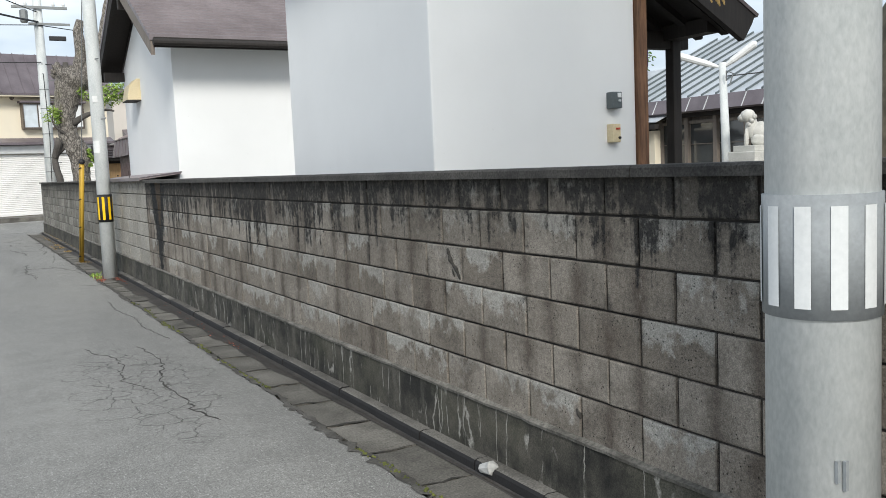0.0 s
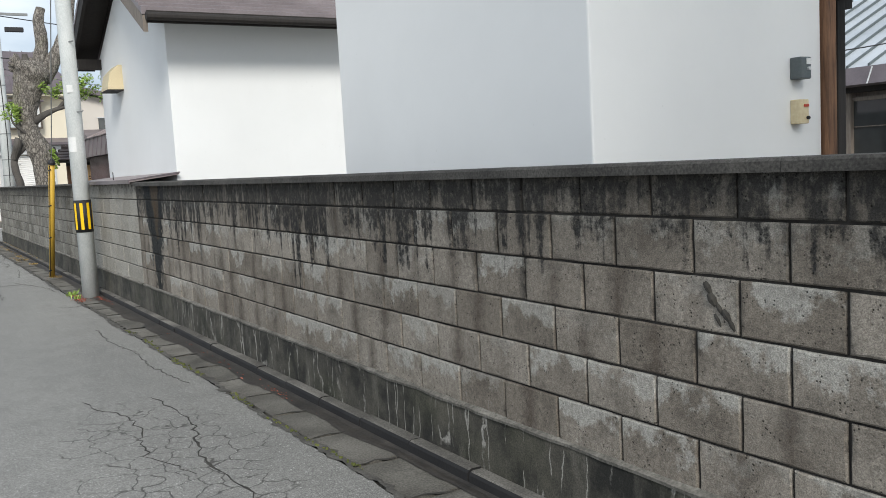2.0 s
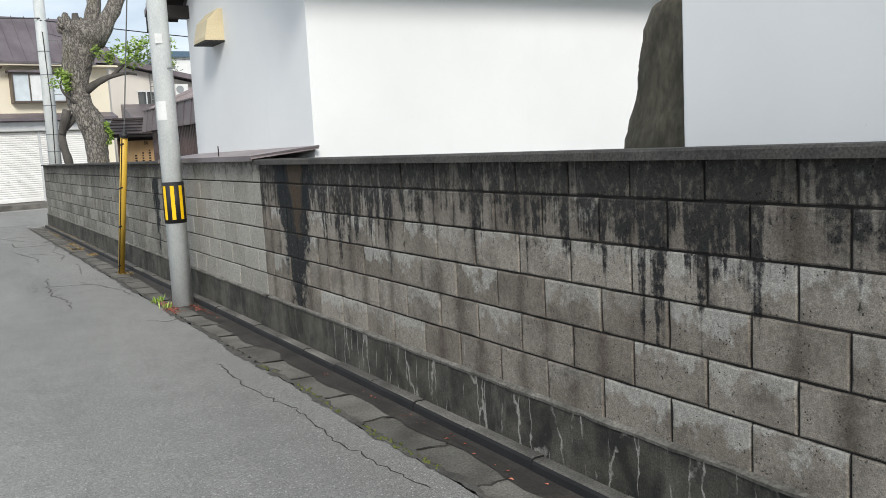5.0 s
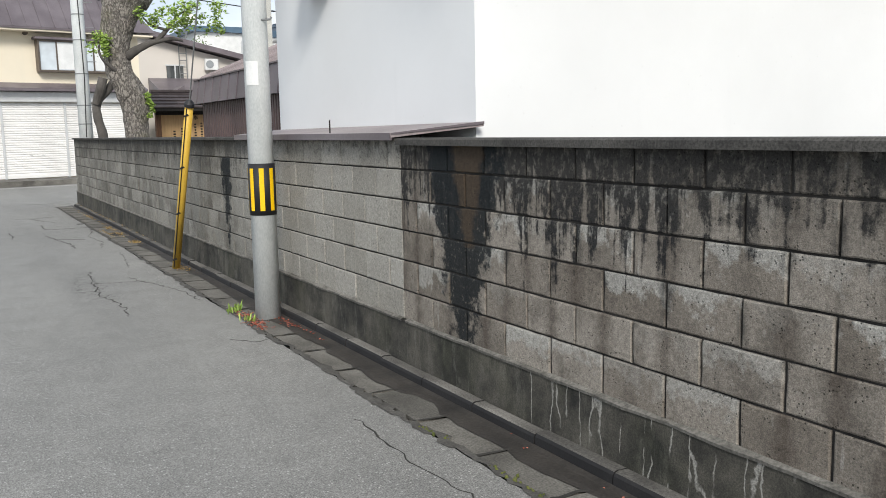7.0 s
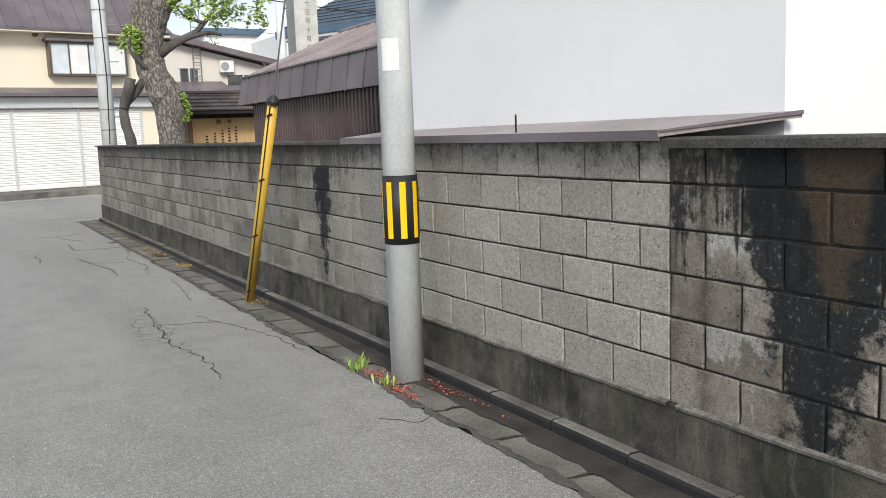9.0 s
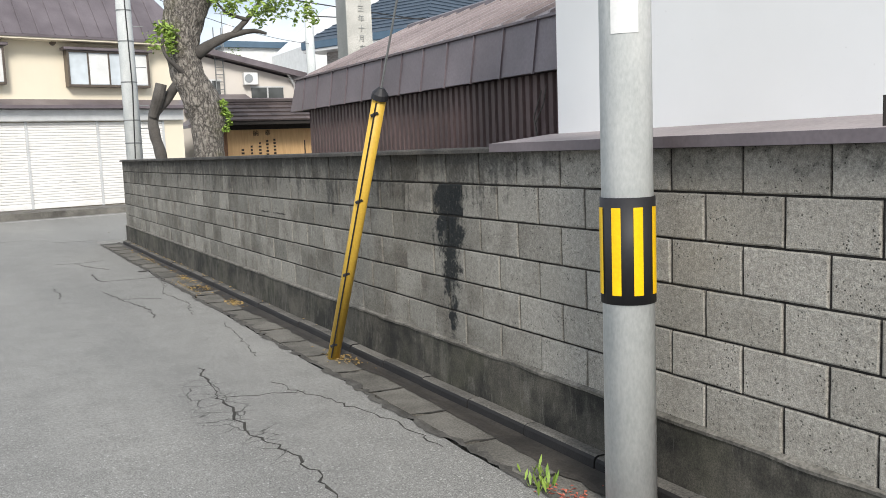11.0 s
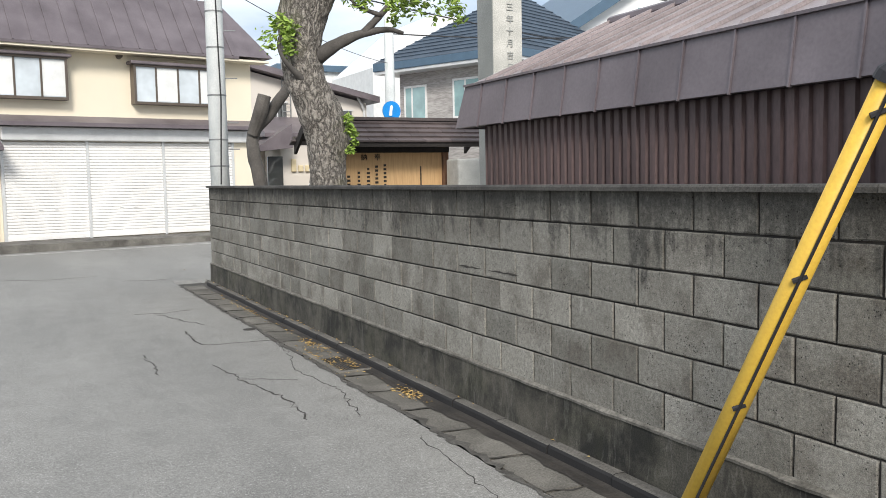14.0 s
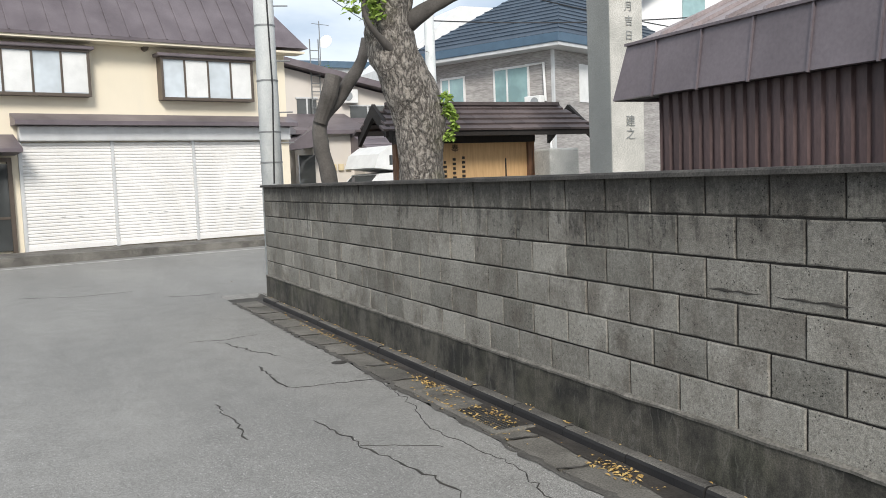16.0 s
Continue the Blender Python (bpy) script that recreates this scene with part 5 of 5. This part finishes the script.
# ---- house with shutters ----
def shutter_house():
    h = thing("house", "cream two-storey shop house with white roller shutters", "house", H1)
    part("wall", boxes((-9, 4.13, 0.1, 8, 0, 5.35)), M_CREAM, h)
    part("side_panel", boxes((3.42, 4.13, 0.05, 0.1, 0.15, 2.82)), M_CREAM, h)
    edges = (-3.0, -0.85, 1.27, 3.42)
    for a, b in zip(edges, edges[1:]):
        n = 32
        pts = []
        for i in range(n):
            z = 0.2 + (2.80 - 0.2) * i / n
            d = (2.80 - 0.2) / n
            pts += [(0.06, z), (0.035, z + d * 0.25), (0.035, z + d * 0.75), (0.06, z + d)]
        pts += [(0.1, 2.80), (0.1, 0.2)]
        sh = part("shutter", prism(pts, a + 0.04, b - 0.04, "x"), M_SHUTTER, h, "white roller shutter")
        part("bottom_rail", boxes((a + 0.04, b - 0.04, 0.02, 0.05, 0.2, 0.3)), M_SHUTTER, sh)
        for x in ((a + b) / 2 - 0.2, (a + b) / 2 + 0.2):
            part("pull", boxes((x - 0.05, x + 0.05, 0.022, 0.036, 0.98, 1.0)), M_PALEMETAL, sh)
    for x in edges:
        part("shutter_post", boxes((x - 0.04, x + 0.04, 0.015, 0.1, 0.15, 2.82)), M_PALEMETAL, h)
    part("shutter_box", boxes((-3.02, 4.1, -0.14, 0.1, 2.825, 3.19), bevel=0.03), M_PALEMETAL, h, "long pale shutter box")
    part("awning", prism([(-0.42, 3.2), (-0.42, 3.3), (0.1, 3.5), (0.1, 3.195)], -3.15, 4.2, "x"), M_ROOFBROWN, h, "brown metal awning")
    for x0, x1, z0, z1, n in ((0.44, 3.0, 3.87, 4.97, 4), (-3.95, -1.32, 3.9, 5.02, 4)):
        w = part("window", boxes((x0 + 0.06, x1 - 0.06, -0.17, -0.16, z0 + 0.06, z1 - 0.06)), M_GLASS, h, "wide bay window with pale panes")
        part("frame", boxes((x0, x1, -0.22, 0.1, z0, z0 + 0.07), (x0, x1, -0.22, 0.1, z1 - 0.06, z1), (x0, x0 + 0.06, -0.22, 0.1, z0 + 0.07, z1 - 0.06), (x1 - 0.06, x1, -0.22, 0.1, z0 + 0.07, z1 - 0.06)), M_ALU, w)
        part("hood", boxes((x0 - 0.1, x1 + 0.1, -0.32, 0.1, z1 + 0.003, z1 + 0.09), bevel=0.02), M_ROOFBROWN, w)
        for k in range(1, n):
            x = x0 + (x1 - x0) * k / n
            part("mullion", boxes((x - 0.025, x + 0.025, -0.19, -0.155, z0 + 0.07, z1 - 0.06)), M_ALU, w)
        for k in range(n):
            if k % 2:
                x = x0 + (x1 - x0) * (k + 0.5) / n
                part("curtain", boxes((x - 0.3, x + 0.3, -0.174, -0.171, z0 + 0.1, z1 - 0.08)), M_PAPER, w)
    part("vent", tube([(0.15, -0.04, 5.2), (0.15, 0.1, 5.2)], [0.07, 0.09], 14), M_ALU, h)
    part("roof", prism([(-0.5, 5.36), (0.9, 7.15), (6.5, 7.4), (9, 5.3), (9, 5.25), (-0.5, 5.28)], -9.6, 3.5, "x"), M_ROOFBROWN, h, "steep brown metal roof")
    hip = bmesh.new()
    v = [hip.verts.new(c) for c in ((3.5, -0.5, 5.36), (4.6, -0.5, 5.36), (3.5, 0.9, 7.15), (4.6, 9, 5.3), (3.5, 6.5, 7.4), (3.5, 9, 5.3))]
    hip.faces.new((v[0], v[1], v[2]))
    hip.faces.new((v[1], v[3], v[4], v[2]))
    hip.faces.new((v[3], v[5], v[4]))
    hip.faces.new((v[0], v[5], v[3], v[1]))
    part("hip", hip, M_ROOFBROWN, h)
    part("eave_board", boxes((-9.6, 4.5, -0.46, 0.1, 5.22, 5.278)), M_CREAM, h)
    for k in range(29):
        x = -9.6 + k * 0.46
        part("roof_seam", prism([(-0.52, 5.37), (0.9, 7.19), (0.9, 7.12), (-0.48, 5.33)], x, x + 0.035, "x"), M_ROOFBROWN, h)
    # entrance beside the shutters
    d = part("door", boxes((-4.9, -3.3, 0.03, 0.1, 0.25, 2.3)), M_DARKGLASS, h, "dark glazed sliding door")
    part("frame", boxes((-5.0, -4.9, 0, 0.1, 0.2, 2.35), (-3.3, -3.2, 0, 0.1, 0.2, 2.35), (-5.0, -3.2, 0, 0.1, 2.35, 2.45), (-4.1, -4.04, 0.01, 0.1, 0.25, 2.35), (-4.9, -3.3, 0.01, 0.1, 1.0, 1.06)), M_ALU, d)
    part("porch_roof", prism([(-0.8, 2.55), (-0.8, 2.63), (0.1, 3.0), (0.1, 2.5)], -5.4, -3.1, "x"), M_ROOFBROWN, h)
    return h


shutter_house()

# ---- houses behind ----
def beige_house():
    h = thing("house", "beige two-storey house with a low brown roof", "house")
    part("wall", prism([(8.2, 0), (13.9, 0), (13.9, 4.95), (8.2, 6.3)], 52, 60, "y"), M_BEIGE, h)
    part("roof", prism([(7.6, 6.5), (14.3, 4.95), (14.3, 5.2), (7.6, 6.75)], 51.4, 60, "y"), M_ROOFBROWN, h)
    for x0, x1, z0, z1 in ((11.7, 13.2, 3.95, 4.6), (9.5, 10.3, 4.3, 4.9)):
        w = part("window", boxes((x0, x1, 51.97, 52.0, z0, z1)), M_DARKGLASS, h)
        part("frame", boxes((x0 - 0.05, x1 + 0.05, 51.94, 52, z1, z1 + 0.06), (x0 - 0.05, x1 + 0.05, 51.94, 52, z0 - 0.06, z0), ((x0 + x1) / 2 - 0.03, (x0 + x1) / 2 + 0.03, 51.94, 52, z0, z1)), M_PALEMETAL, w)
    ac = part("air_conditioner", boxes((11.3, 11.95, 51.65, 51.95, 4.7, 5.25), bevel=0.03), M_PAPER, h, "white air-conditioner unit")
    part("fan", tube([(11.52, 51.63, 4.98), (11.52, 51.66, 4.98)], 0.19, 16), M_GREYBAND, ac)
    for x in (10.1, 10.45):
        part("ladder_rail", tube([(x, 51.85, 4.1), (x, 51.85, 7.2)], 0.025, 6), M_GUY, h)
    for k in range(9):
        part("rung", tube([(10.1, 51.85, 4.2 + k * 0.32), (10.45, 51.85, 4.2 + k * 0.32)], 0.02, 6), M_GUY, h)
    part("dish", tube([(10.8, 51.8, 7.05), (10.76, 51.74, 7.07), (10.7, 51.68, 7.1)], [0.02, 0.2, 0.28], 14), M_PAPER, h)
    part("antenna", tube([(10.5, 51.8, 6.2), (10.5, 51.8, 7.9)], 0.02, 6, tube([(10.2, 51.8, 7.8), (10.9, 51.8, 7.75)], 0.012, 6)), M_GUY, h)
    part("downpipe", tube([(13.4, 51.9, 5.3), (13.6, 51.8, 4.9), (13.75, 51.9, 4.6), (13.75, 51.9, 2.0)], 0.06, 8), M_PALEMETAL, h)
    return h


beige_house()
porch = thing("porch", "beige entrance porch with brown metal roof", "porch")
part("wall", boxes((9.3, 11.2, 49.6, 51.9, 0, 3.6)), M_BEIGE, porch)
part("roof", prism([(49.2, 3.35), (49.2, 3.5), (51.9, 4.3), (51.9, 3.5)], 8.6, 11.4, "x"), M_ROOFBROWN, porch)
part("side_roof", prism([(8.0, 2.75), (8.0, 2.85), (9.5, 3.8), (9.5, 2.9)], 48.6, 50.8, "y"), M_ROOFBROWN, porch)
part("door", boxes((8.75, 9.35, 49.5, 49.6, 0.2, 2.6)), M_DARKGLASS, porch)
for k in range(4):
    part("meter", boxes((9.7 + k * 0.28, 9.9 + k * 0.28, 49.5, 49.6, 2.0, 2.25 if k else 2.5), bevel=0.02), M_IVORY, porch, "ivory utility meter")
garage = thing("garage", "low garage with a maroon ribbed metal roof", "garage")
part("wall", boxes((10.9, 15, 48.5, 51.5, 0, 2.6)), M_BEIGE, garage)
part("roof", prism([(47.6, 2.55), (47.6, 2.65), (51.5, 4.1), (51.5, 2.6)], 10.8, 15.5, "x"), M_ROOFBROWN, garage)
for k in range(6):
    part("rib", prism([(47.6 + k * 0.62, 2.66 + k * 0.23), (47.68 + k * 0.62, 2.72 + k * 0.23), (47.7 + k * 0.62, 2.68 + k * 0.23)], 10.8, 15.5, "x"), M_ROOFBROWN, garage)

camper = thing("camper_van", "white camper van with an over-cab bunk, parked", "camper van", pose(10.5, 45.2, 0.1, 0, 0, 12))
part("body", prism([(-0.55, 1.9), (-0.35, 2.35), (0.1, 2.62), (4.4, 2.62), (4.4, 0.6), (0.75, 0.6), (0.75, 1.75)], 0, 1.9, "y"), M_PAPER, camper)
part("cab", prism([(-1.0, 0.5), (-0.95, 1.1), (-0.3, 1.7), (0.75, 1.75), (0.75, 0.5)], 0.1, 1.8, "y"), M_PAPER, camper)
part("bunk_window", boxes((0.05, 0.6, -0.01, 0.01, 1.98, 2.3), bevel=0.005), M_DARKGLASS, camper)
part("window", boxes((2.0, 2.8, -0.01, 0.01, 1.6, 2.0), bevel=0.005), M_DARKGLASS, camper)
part("windscreen", prism([(-0.86, 1.2), (-0.36, 1.66), (-0.34, 1.63), (-0.83, 1.18)], 0.2, 1.7, "y"), M_DARKGLASS, camper)
part("door_panel", boxes((1.05, 1.45, -0.015, 0.005, 0.8, 2.0), bevel=0.006), M_PALEMETAL, camper)
part("roof_rail", boxes((0.9, 2.6, -0.03, 0.02, 2.35, 2.45), bevel=0.008), M_PALEMETAL, camper)
for x in (-0.3, 3.2):
    w = part("wheel", tube([(x, 0.0, 0.33), (x, 0.2, 0.33)], 0.33, 20), M_BLACK, camper)
    part("rim", tube([(x, -0.01, 0.33), (x, 0.05, 0.33)], 0.18, 16), M_PALEMETAL, w)


def brick_house():
    """A corner house; its long side runs back to the left from the near corner."""
    h = thing("house", "grey tile-clad house with blue-black hipped roof", "house", pose(16.9, 45.0, 0, 0, 0, 113))
    part("wall", boxes((0, 5.6, -9, 0, 0, 6.0)), M_TILECLAD, h)
    part("corner_trim", boxes((-0.04, 0.06, -0.06, 0.04, 0, 6.0)), M_PALEMETAL, h)
    part("eave", boxes((-0.75, 6.35, -9.75, 0.75, 6.003, 6.12)), M_PALEMETAL, h)
    part("fascia", boxes((-0.8, 6.4, -9.8, 0.8, 6.12, 6.45), bevel=0.03), M_BLUEFASCIA, h)
    rf = bmesh.new()
    base = [rf.verts.new(c) for c in ((-0.8, 0.8, 6.45), (6.4, 0.8, 6.45), (6.4, -9.8, 6.45), (-0.8, -9.8, 6.45))]
    r0, r1 = rf.verts.new((2.6, -4.5, 9.6)), rf.verts.new((3.4, -4.5, 9.6))
    rf.faces.new((base[0], base[1], r1, r0))
    rf.faces.new((base[1], base[2], r1))
    rf.faces.new((base[2], base[3], r0, r1))
    rf.faces.new((base[3], base[0], r0))
    rf.faces.new(base[::-1])
    part("roof", rf, M_BLUEROOF, h)
    for k in range(1, 16):
        t = k / 16
        y, z = 0.8 - 5.3 * t, 6.45 + 3.15 * t
        part("roof_ridge", tube([(-0.8 + 3.4 * t, y, z), (6.4 - 3.0 * t, y, z)], 0.04, 5), M_BLUEROOF, h)
        x = -0.8 + 3.4 * t
        part("roof_ridge", tube([(x, 0.8 - 5.3 * t, z), (x, -9.8 + 5.3 * t, z)], 0.04, 5), M_BLUEROOF, h)
    for x0, x1, z0, z1 in ((1.1, 2.6, 4.1, 5.5), (4.15, 5.25, 4.1, 5.4)):
        w = part("window", boxes((x0, x1, 0.0, 0.03, z0, z1)), M_TEALGLASS, h, "curtained window in white frame")
        part("frame", boxes((x0 - 0.07, x1 + 0.07, 0, 0.06, z1, z1 + 0.08), (x0 - 0.07, x1 + 0.07, 0, 0.06, z0 - 0.08, z0), (x0 - 0.07, x0, 0, 0.06, z0, z1), (x1, x1 + 0.07, 0, 0.06, z0, z1), ((x0 + x1) / 2 + 0.15, (x0 + x1) / 2 + 0.22, 0, 0.05, z0, z1)), M_PAPER, w)
    part("side_window", boxes((-0.03, 0.0, -2.7, -1.7, 4.2, 5.6)), M_PAPER, h)
    ac = part("air_conditioner", boxes((0.35, 1.05, 0.05, 0.35, 3.95, 4.4), bevel=0.03), M_PAPER, h, "white air-conditioner unit")
    part("fan", tube([(0.6, 0.34, 4.17), (0.6, 0.36, 4.17)], 0.17, 14), M_GREYBAND, ac)
    part("conduit", tube([(1.15, 0.08, 5.55), (0.35, 0.08, 5.55), (0.3, 0.08, 4.2)], 0.05, 8), M_PAPER, h)
    part("conduit", tube([(0.12, 0.06, 3.9), (0.12, 0.06, 0.2)], 0.05, 8), M_PAPER, h)
    return h


brick_house()
back = thing("house", "white house with blue gables behind the granite pillar", "house", pose(27, 50, 0))
part("wall", prism([(-4, 0), (6, 0), (6, 8.2), (1, 11.2), (-4, 8.2)], 0, 8, "y"), M_WHITE, back)
part("roof", prism([(-4.7, 7.7), (1, 11.1), (6.7, 7.7), (6.7, 8.2), (1, 11.7), (-4.7, 8.2)], -0.6, 8.5, "y"), M_BLUEFASCIA, back)
part("window", boxes((0.2, 1.5, -0.05, 0, 8.3, 9.6)), M_TEALGLASS, back)
hall = thing("white_building", "plain white large building far behind the roofs", "building", pose(16, 72, 0))
part("wall", boxes((0, 24, 0, 12, 0, 8.8)), M_PAPER, hall)
part("gable", prism([(2.7, 0), (2.7, 8.0), (6.5, 11.2), (12, 11.2), (12, 0)], -9, -2, "y"), M_PAPER, hall)
part("roof_edge", boxes((-0.4, 7, -0.3, 12, 8.8, 9.2)), M_BLUEFASCIA, hall)

slim = thing("slim_pole", "slim pale pole with a blue round pedestrian sign", "sign pole")
part("post", tube([(11.62, 44.0, 0), (11.62, 44.0, 8.5)], [0.19, 0.15], 14), M_POLE, slim, smooth=True)
sg = part("sign_disc", tube([(11.5, 43.62, 3.95), (11.5, 43.66, 3.95)], 0.33, 24), M_SIGNBLUE, slim, "round blue traffic sign")
part("symbol", tube([(11.45, 43.615, 3.78), (11.47, 43.615, 3.95), (11.5, 43.615, 4.08), (11.5, 43.615, 4.14)], [0.06, 0.05, 0.055, 0.02], 8), M_PAPER, sg)

# ---- wires ----
def wire(a, b, sag, r=0.014, label="sagging black overhead cable"):
    a, b = Vector(a), Vector(b)
    pts = [a.lerp(b, i / 14) - Vector((0, 0, sag * 4 * (i / 14) * (1 - i / 14))) for i in range(15)]
    return tagged(part("overhead_wire", tube(pts, r, 6), M_WIRE), label, "wire", "overhead cables")


wire((-16, 30, 7.6), (2.9, 31.05, 6.5), 0.5)
wire((-16, 31, 6.4), (2.9, 31.05, 5.35), 0.4)
wire((2.9, 31.05, 6.5), (24, 36, 6.6), 0.5)
wire((2.9, 31.05, 5.3), (24, 40, 5.6), 0.3)
wire((2.9, 31.05, 5.0), (11.6, 44.0, 5.6), 0.2, 0.008)
wire((2.9, 31.05, 6.9), (-7, 14, 8.6), 0.4)
wire((2.9, 31.05, 6.6), (-6, 16, 7.6), 0.6, 0.03)
wire((14.6, 14.0, 3.2), (22.6, 9.0, 4.9), 0.3, 0.012)
wire((11.6, 44.0, 6.6), (24, 38, 6.7), 0.3, 0.02)

# ---- leaves and weeds ----
rng = random.Random(12)
def litter(name, label, spots, n, size, mat):
    bm = bmesh.new()
    for x, y, rx, ry, z in spots:
        for _ in range(n):
            px, py = x + rng.gauss(0, rx), y + rng.gauss(0, ry)
            q = pose(px, py, z + rng.uniform(0.002, 0.012), rng.uniform(-20, 20), rng.uniform(-20, 20), rng.uniform(0, 360))
            s = size * rng.uniform(0.5, 1.3)
            bm.faces.new([bm.verts.new(q @ Vector(v)) for v in ((0, -s, 0), (s * 0.5, 0, 0.004), (0, s, 0), (-s * 0.5, 0, 0.004))])
    return tagged(part(name, bm, mat), label, "fallen leaves", kind="stuff")


litter("dry_leaves", "dry yellow-brown leaves gathered in the gutter", [(2.3, 24.35, 0.04, 0.22, 0.0), (2.3, 23.3, 0.06, 0.25, 0.0), (2.3, 22.0, 0.04, 0.14, 0.0), (2.31, 26.8, 0.03, 1.0, 0.0), (2.45, 26, 0.012, 2.5, 0.07), (2.28, 18.9, 0.05, 0.15, 0.0), (2.12, 23.6, 0.03, 0.4, 0.0)], 110, 0.016, M_DRYLEAF)
litter("red_petals", "reddish fallen petals round the pole's foot", [(2.1, 15.42, 0.05, 0.12, 0.0), (2.06, 15.25, 0.03, 0.12, 0.0), (2.33, 15.2, 0.03, 0.25, 0.0), (2.1, 15.75, 0.04, 0.1, 0.0)], 90, 0.014, M_REDLEAF)
litter("red_petals", "a few reddish petals in the gutter", [(2.32, 8.6, 0.02, 0.2, 0.0), (2.33, 10.0, 0.03, 0.8, 0.0)], 22, 0.012, M_REDLEAF)
for x, y, n in ((2.07, 15.95, 26), (2.06, 15.45, 14), (2.12, 16.05, 10)):
    bm = bmesh.new()
    for _ in range(n):
        a, l = rng.uniform(0, 6.28), rng.uniform(0.03, 0.08)
        b = Vector((x + rng.gauss(0, 0.03), y + rng.gauss(0, 0.05), 0.0))
        d = Vector((math.cos(a) * 0.5, math.sin(a) * 0.5, 1)) * l
        s = Vector((-math.sin(a), math.cos(a), 0)) * 0.008
        tip = b + d
        bm.faces.new([bm.verts.new(v) for v in (b - s * 0.3, b + d * 0.6 - s, tip, b + d * 0.6 + s, b + s * 0.3)])
    tagged(part("weed", bm, M_LEAF), "small green weed growing from the gutter", "weed", kind="stuff")
